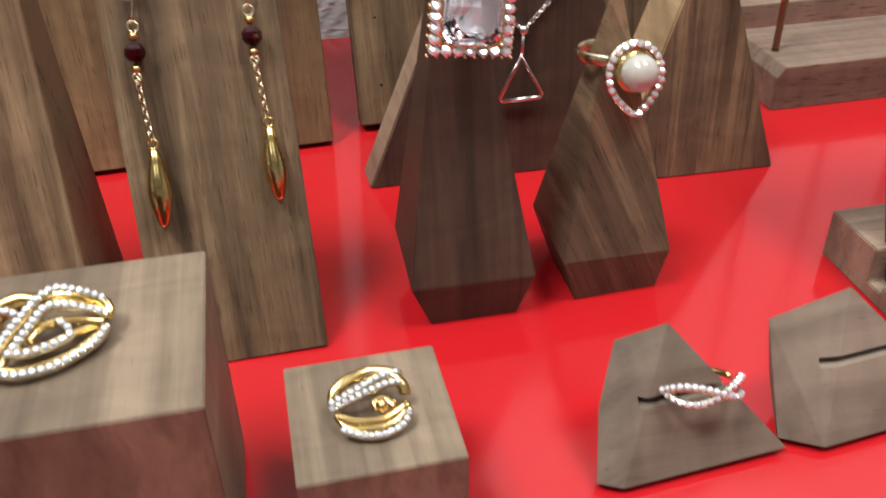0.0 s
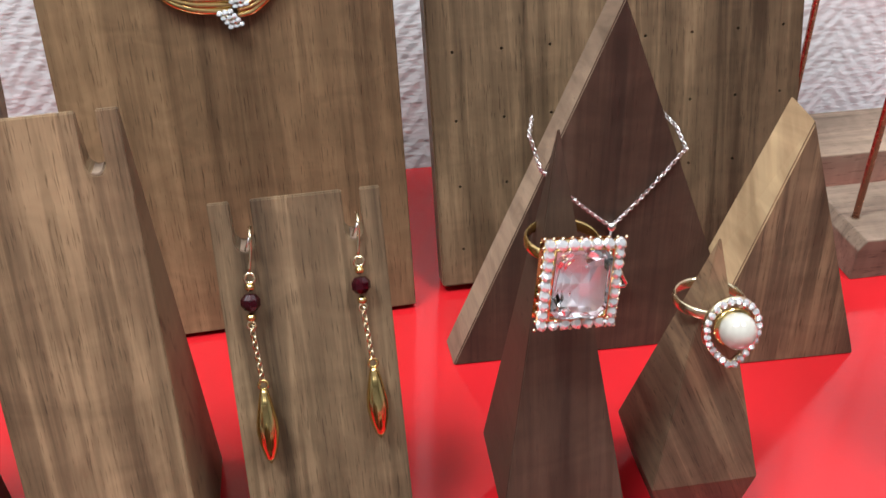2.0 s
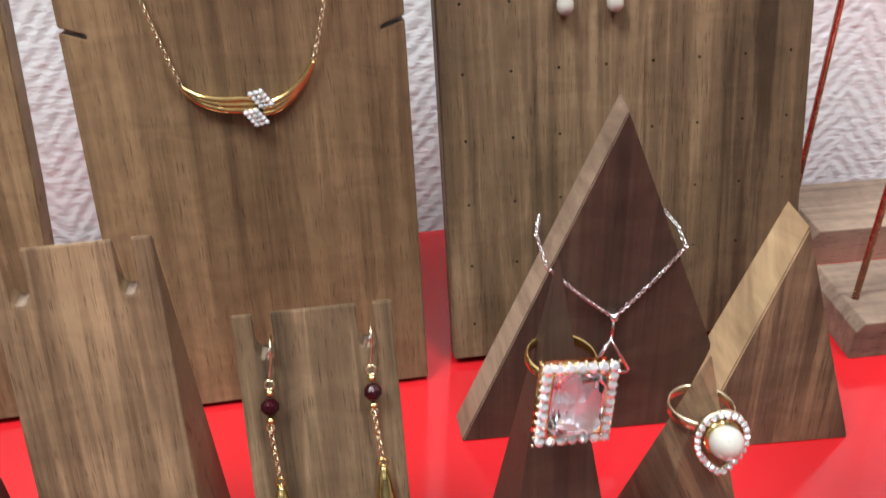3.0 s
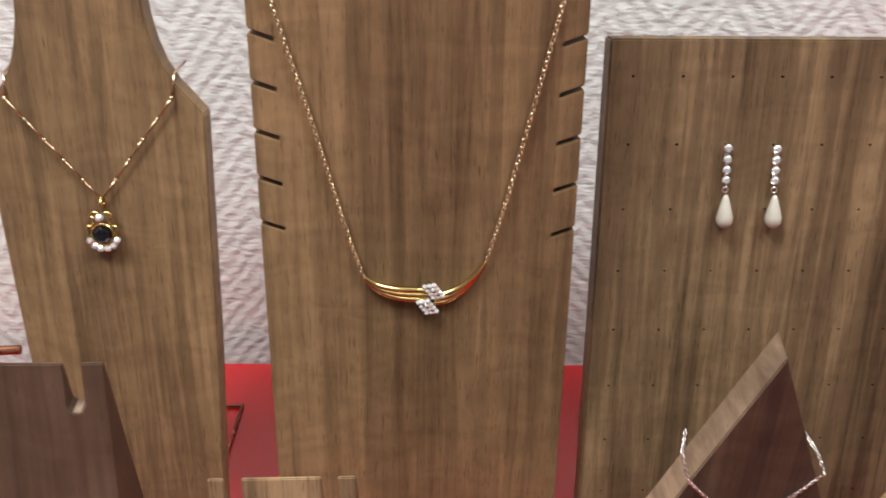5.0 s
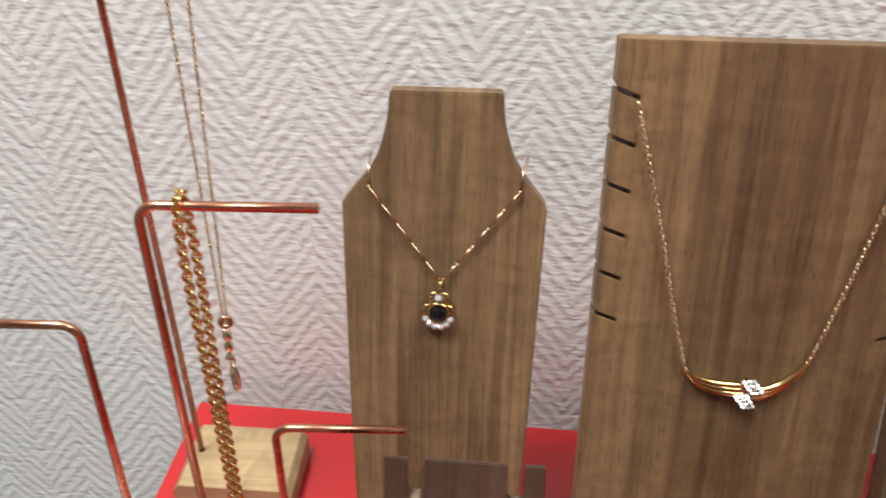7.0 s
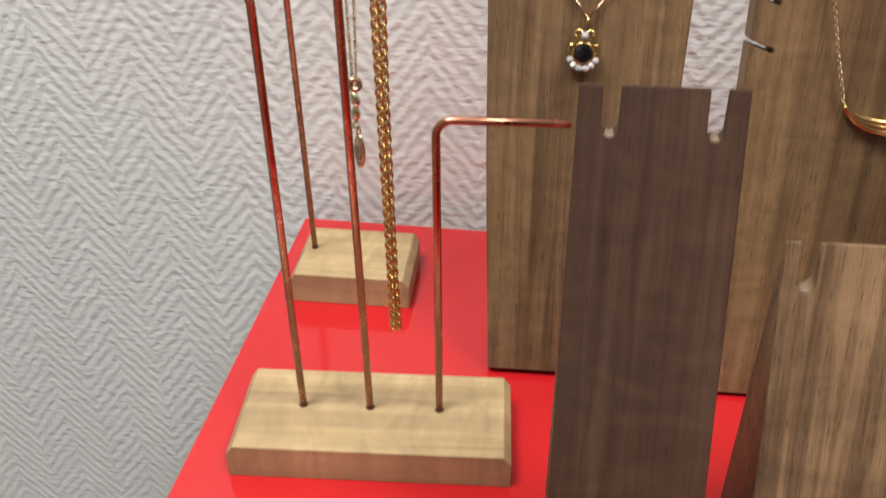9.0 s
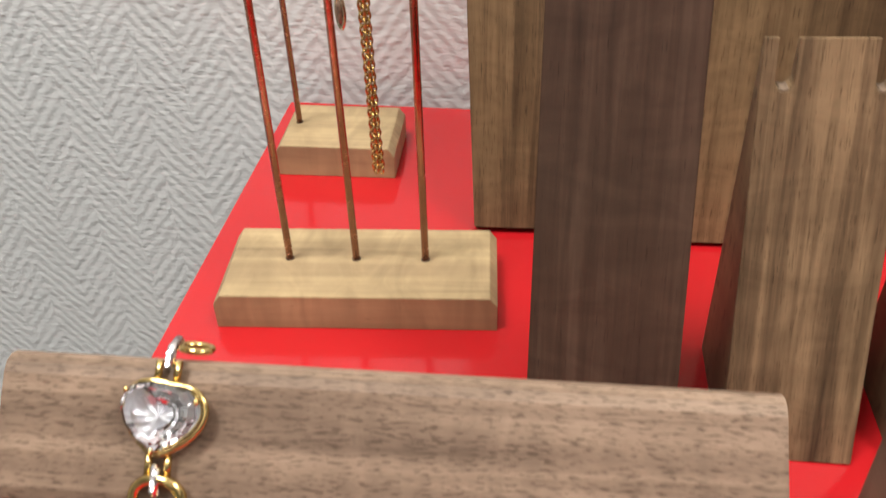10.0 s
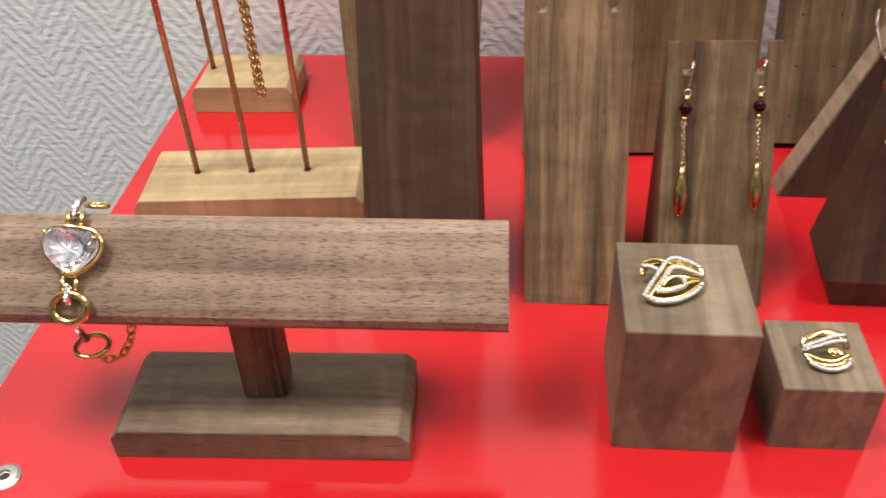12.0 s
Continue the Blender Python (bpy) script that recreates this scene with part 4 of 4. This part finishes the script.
def pendant_necklace():
    c = Vector((-0.0978, bust_y(0.1482), 0.1482))
    r = jewel("pendant_necklace", c, "gold bar-link necklace with a black stone pendant, on a bust", "necklace")

    def at(x, z, out=0.0):
        return Vector((x, bust_y(z, x) - out, z))

    top = at(-0.0970, 0.1618)
    for end, wrap in ((at(-0.1278, 0.2008), Vector((-0.1290, bust_y(0.2, -0.129) + 0.016, 0.2085))), (at(-0.0668, 0.2005), Vector((-0.0640, bust_y(0.2, -0.064) + 0.016, 0.2085)))):
        steps = 5
        for i in range(steps):
            a, b = top.lerp(end, (i + 0.06) / steps), top.lerp(end, (i + 0.94) / steps)
            jpart("bar_link", tube([a, a.lerp(b, 0.5), b], 0.00045, 6), ROSE, r)
        jpart("joint_rings", dots([top.lerp(end, i / steps) for i in range(1, steps + 1)], 0.0008), PALE_GOLD, r)
        jpart("bar_link", tube([end, end.lerp(wrap, 0.35) + Vector((0, -0.0, 0.005)), wrap], 0.00045, 6), ROSE, r)
    jpart("bail", tube(circle(top + Vector((0, -0.0004, -0.0012)), 0.0014, (1, 0, 0.1), 14), 0.0008, 8, True), GOLD, r)
    nrm = Vector((0, -0.96, 0.26))
    s = c + nrm * 0.0014
    ring_pts = circle(s, 0.0042, nrm, 24)
    setting = jpart("stone_setting", tube(ring_pts, 0.0007, 6, True), GOLD, r)
    jpart("black_stone", lathe([(0, -0.001), (0.0037, 0.0), (0.0037, 0.0007), (0.0024, 0.0019), (0, 0.002)], s, nrm, 8), ONYX, setting, "faceted black stone", smooth=False)
    low = [s + Vector((0.0056 * math.cos(radians(q)), 0, 0.0058 * math.sin(radians(q)))) + Vector((0, LEAN_B * 0.0058 * math.sin(radians(q)), 0)) for q in (205, 230, 255, 285, 310, 335)]
    stones(low + [c + Vector((0, 0, 0.0078)) + nrm * 0.0014], 0.0017, nrm, r)
    for sx in (-1, 1):
        scroll = [s + Vector((sx * x, LEAN_B * z, z)) for x, z in ((0.0052, -0.001), (0.0060, 0.0015), (0.0052, 0.0035), (0.0040, 0.0030), (0.0030, 0.0062), (0.0042, 0.0075), (0.0026, 0.0090), (0.0010, 0.0085))]
        jpart("gold_scroll", tube(smooth_path(scroll, 5), 0.0007, 6), GOLD, r)


pendant_necklace()


# silver necklace on the tall triangle
def triangle_necklace():
    bead = Vector((0.1575, 0.3520, 0.0565))
    r = jewel("triangle_necklace", bead, "fine silver necklace with a triangle pendant on a triangular stand", "necklace")
    jpart("chain", chain(sag((0.1302, 0.3525, 0.0825), bead, 0.0012), 0.0019, 0.0003), SILVER, r, "fine silver chain")
    jpart("chain", chain(sag(bead, (0.1828, 0.3545, 0.0845), 0.0012), 0.0019, 0.0003), SILVER, r, "fine silver chain")
    jpart("chain", chain([(0.1302, 0.3525, 0.0825), (0.1270, 0.3570, 0.0935), (0.1300, 0.366, 0.096)], 0.0019, 0.0003), SILVER, r, "fine silver chain")
    jpart("chain", chain([(0.1828, 0.3545, 0.0845), (0.1805, 0.3600, 0.0905), (0.1775, 0.368, 0.093)], 0.0019, 0.0003), SILVER, r, "fine silver chain")
    jpart("silver_bead", ball(bead, 0.0019), SILVER, r)
    jpart("link_bar", tube([bead, (0.1565, 0.3495, 0.0485)], 0.0007, 6), SILVER, r)
    tri = [(0.1562, 0.3492, 0.0482), (0.1484, 0.3492, 0.0325), (0.1492, 0.3492, 0.0312), (0.1638, 0.3488, 0.0314), (0.1645, 0.3488, 0.0328)]
    jpart("triangle_pendant", tube(tri, 0.00085, 8, True), SILVER, r, "open silver triangle")


triangle_necklace()


# pearl drop earrings in the drilled board
def perf_y(z):
    return 0.3965 + LEAN_P * z


def pearl_earring(x0, z0, x1, z1):
    at = lambda q, out=0.0: Vector((x0 + (x1 - x0) * q, perf_y(z0 + (z1 - z0) * q) - out, z0 + (z1 - z0) * q))
    r = jewel("pearl_earring", at(0), "earring of four rhinestones and a cream pearl drop", "earring", "pearl drop earrings")
    nrm = (0, -0.96, 0.26)
    sites = [at(q, 0.0022) for q in (0.03, 0.165, 0.295, 0.42)]
    for p in sites:
        jpart("rhinestone", brilliant(p, 0.00185, nrm), STONE, r, smooth=False)
    jpart("cup_chain", tube([at(0.0, 0.0010), at(0.45, 0.0010)], 0.0012, 8), SILVER, r, "tarnished silver cup chain")
    jpart("loop", tube(circle(at(0.54, 0.0020), 0.0012, nrm, 12), 0.00035, 6, True), SILVER, r)
    ax = (at(1.0) - at(0.58)).normalized()
    n = (at(1.0) - at(0.58)).length
    prof = [(0.0006, 0), (0.0014, n * 0.12), (0.0026, n * 0.42), (0.0035, n * 0.66), (0.0034, n * 0.82), (0.0022, n * 0.96), (0, n)]
    jpart("pearl_drop", lathe(prof, at(0.58, 0.0036), ax, 20), PEARL, r, "cream pearl drop")


pearl_earring(0.1513, 0.1790, 0.1531, 0.1462)
pearl_earring(0.1714, 0.1789, 0.1734, 0.1464)


# thick gold chain over the middle copper arm
def heavy_chain():
    top = Vector((-0.1650, 0.3362, 0.2462))
    r = jewel("gold_chain", top, "long heavy gold cable chain looped over a copper arm", "chain")
    bottom = Vector((-0.1640, 0.3410, 0.0592))
    down = smooth_path([top + Vector((0, -0.0030, 0.0012)), top + Vector((-0.0008, -0.0026, -0.02)), Vector((-0.1655, 0.3366, 0.16)), Vector((-0.1648, 0.3389, 0.09)), bottom + Vector((-0.0008, -0.0010, 0.002))], 10)
    back = smooth_path([bottom + Vector((0.0010, 0.0008, 0.002)), Vector((-0.1638, 0.3414, 0.09)), Vector((-0.1644, 0.3404, 0.16)), top + Vector((0.0010, 0.0025, -0.02)), top + Vector((0.0, 0.0022, 0.0008))], 10)
    size = 0.0036
    me = mesh_of("link", tube(link_ring(size, 0.74, 12), 0.00050, 6, True), GOLD, True)
    i = 0
    for path in (down, back, [top + Vector((0, 0.0022, 0.0012)), top + Vector((0, 0, 0.0026)), top + Vector((0, -0.0030, 0.0012))]):
        for p, d in along(path, size * 0.66):
            face = Vector((0, -1, 0.1))
            face = (face - d * face.dot(d)).normalized()
            w = d.cross(face)
            a = radians(42 if i % 2 else -38)
            side, nn = w * math.cos(a) + face * math.sin(a), face * math.cos(a) - w * math.sin(a)
            link = new("link", me)
            link.parent = r
            link.matrix_basis = Matrix.Translation(p - top) @ Matrix((d, side, d.cross(side))).transposed().to_4x4()
            i += 1


heavy_chain()


# thin beaded chain with a drop pendant on the tall rod
def thin_necklace():
    p = Vector((-0.1990, 0.4390, 0.1205))
    r = jewel("thin_necklace", p, "thin pale gold beaded chain with a small crystal drop", "necklace")
    for dx, s in ((-0.0058, -1), (0.0058, 1)):
        top = Vector((-0.1982 + dx, 0.4390, 0.3450))
        path = [p + Vector((s * 0.0008, 0, 0)), top]
        jpart("fine_chain", chain(path, 0.0018, 0.00026), PALE_GOLD, r)
        jpart("station_beads", dots([q for q, _ in along(path, 0.0105)], 0.0007), GOLD, r)
    jpart("bail", tube(circle(p, 0.0025, (0.3, -1, 0.2), 14), 0.0013, 8, True), ROSE, r, "knotted gold bail")
    leaf = [p + Vector(v) for v in ((-0.0008, -0.001, -0.003), (0.0004, -0.001, -0.0085), (0.0, -0.0006, -0.0125), (-0.0004, 0, -0.0180), (-0.0004, 0, -0.0215))]
    jpart("leaf_link", tube(smooth_path(leaf, 6), lambda q: 0.0007 + 0.0017 * abs(math.sin(2.6 * math.pi * q)), 8), PALE_GOLD, r, "small twisted gold leaf link")
    jpart("drop_loop", tube(circle(p + Vector((0.0006, 0, -0.0238)), 0.0015, (1, -0.4, 0), 12), 0.0005, 6, True), PALE_GOLD, r)
    q = p + Vector((0.0006, 0, -0.0340))
    side = Vector((0.83, -0.56, 0))
    rim = [q + side * (0.0027 * math.cos(a)) + Vector((0, 0, 0.0074 * math.sin(a) * (1.0 - 0.12 * math.cos(2 * a)))) for a in (radians(k) for k in range(0, 360, 20))]
    setting = jpart("drop_setting", tube(rim, 0.0010, 8, True), PALE_GOLD, r, "long gold setting")
    nrm = Vector((-0.56, -0.83, 0))
    jpart("crystal_drop", lathe([(0, -0.0022), (0.8, -0.0008), (1.0, 0.0004), (0.62, 0.0018), (0, 0.0019)], q, nrm, 12, rx=0.0024, ry=0.0067), AMBER, setting, "brown faceted crystal drop", smooth=False)


thin_necklace()


# heart bracelet on the T-bar
def heart_bracelet():
    m = Vector((0, s45, s45)), Vector((0, -s45, s45))
    up, out = m
    c = Vector((-0.1872, 0.1852, 0.0852))
    c += out * 0.0010
    r = jewel("heart_bracelet", c, "gold link bracelet with a clear crystal heart over a T-bar", "bracelet")

    def at(x, u, o=0.0):
        return c + Vector((x, 0, 0)) + up * u + out * o

    outline = [(0.0, 0.0090), (0.0032, 0.0092), (0.0068, 0.0086), (0.0098, 0.0060), (0.0106, 0.0018), (0.0086, -0.0030), (0.0048, -0.0070), (0.0005, -0.0096),
               (-0.0045, -0.0072), (-0.0085, -0.0030), (-0.0106, 0.0018), (-0.0098, 0.0060), (-0.0072, 0.0084), (-0.0034, 0.0092)]
    bm = bmesh.new()
    outline = [(0.93 * x + 0.10 * u, 0.86 * u - 0.10 * x) for x, u in outline]
    rows = [[bm.verts.new(at(x * k, u * k, h)) for x, u in outline] for k, h in ((0.35, 0.0012), (0.96, 0.0044), (1.0, 0.0054), (0.82, 0.0074), (0.58, 0.0084))]
    bm.faces.new(rows[0])
    bm.faces.new(rows[-1])
    n = len(outline)
    for i, (a, b) in enumerate(zip(rows, rows[1:])):
        for k in range(n):
            q = (a[k], a[(k + 1) % n], b[(k + 1) % n], b[k])
            if (k + i) % 2:
                bm.faces.new(q[:3])
                bm.faces.new((q[0], q[2], q[3]))
            else:
                bm.faces.new((q[0], q[1], q[3]))
                bm.faces.new(q[1:])
    heart = bm
    # Reflector added under the heart to whiten it.
    back = pavilion([at(x * 0.95, u * 0.95, 0.0008) for x, u in outline], at(0, 0, 0.0008), out, 3, 0.0008)
    setting = jpart("heart_setting", tube(smooth_path([at(x * 0.985 + 0.0007, u * 0.985 - 0.0003, 0.0030) for x, u in outline], 3, True), 0.0009, 6, True, flat=1.7), GOLD, r, "gold setting")
    jpart("crystal_heart", heart, CRYSTAL, setting, "clear faceted crystal heart", smooth=False)
    jpart("foil_reflector", back, REFLECTOR, setting, "unseen reflector added behind the heart to brighten it", smooth=False)
    for i in (3, 7, 11):
        x, u = outline[i]
        q = at(x * 0.97, u * 0.97, 0.0058)
        jpart("claw", ball(q, 0.0008), GOLD, setting)
    for u0, u1 in ((0.0085, 0.0135), (-0.0092, -0.0140)):
        for x in (-0.0022, 0.0026):
            jpart("hinge_bar", tube([at(x, u0, 0.0022), at(x, u1, 0.0018)], 0.0010, 8), GOLD, r)
    jpart("stone_link", tube([at(0.0004, 0.0120, 0.0026), at(0.0004, 0.0165, 0.0016), at(0.0008, 0.0188, -0.0015)], 0.0013, 8), SILVER, r, "link set with rhinestones")
    jpart("stone_link", tube([at(0.0000, -0.0115, 0.0026), at(0.0002, -0.0150, 0.0030), at(0.0004, -0.0185, 0.0022)], 0.0013, 8), SILVER, r, "link set with rhinestones")
    stones([at(0.0002, -0.0120 - 0.0013 * k, 0.0042) for k in range(5)], 0.0008, out, r)
    stones([at(0.0005, 0.0125 + 0.0013 * k, 0.0038) for k in range(3)], 0.0008, out, r)
    ring_c = at(0.0008, -0.0196, 0.0016)
    jpart("oval_link", tube(circle(ring_c, 0.0062, out + Vector((0, 0, -0.25)), 24, ry=0.0050), 0.0014, 8, True), GOLD, r, "thick gold oval link")
    second = Vector((ring_c.x - 0.0030, 0.1729, 0.0612))
    jpart("stone_link", tube([ring_c + Vector((-0.0005, 0.001, -0.0045)), second, Vector((second.x + 0.0006, 0.1754, 0.0525))], 0.0014, 8), SILVER, r, "link set with rhinestones")
    low = Vector((second.x + 0.0000, 0.1779, 0.0468))
    jpart("oval_link", tube(circle(low, 0.0060, (0.1, -0.25, 0.95), 24, ry=0.0046), 0.0011, 8, True), GOLD, r, "thick gold oval link")
    jpart("cable_chain", chain(smooth_path([low + Vector((0.003, -0.003, -0.0035)), low + Vector((0.0085, 0.000, -0.0055)), low + Vector((0.0135, 0.003, 0.001)), low + Vector((0.0150, 0.006, 0.010)), low + Vector((0.0150, 0.010, 0.016))], 8), 0.0046, 0.0006), GOLD, r, "gold cable chain")
    jpart("oval_link", tube(circle(at(0.0040, 0.0170, -0.0052), 0.0040, (0.05, 0.45, 0.85), 20, ry=0.0030), 0.0009, 8, True), GOLD, r, "thick gold oval link")


heart_bracelet()
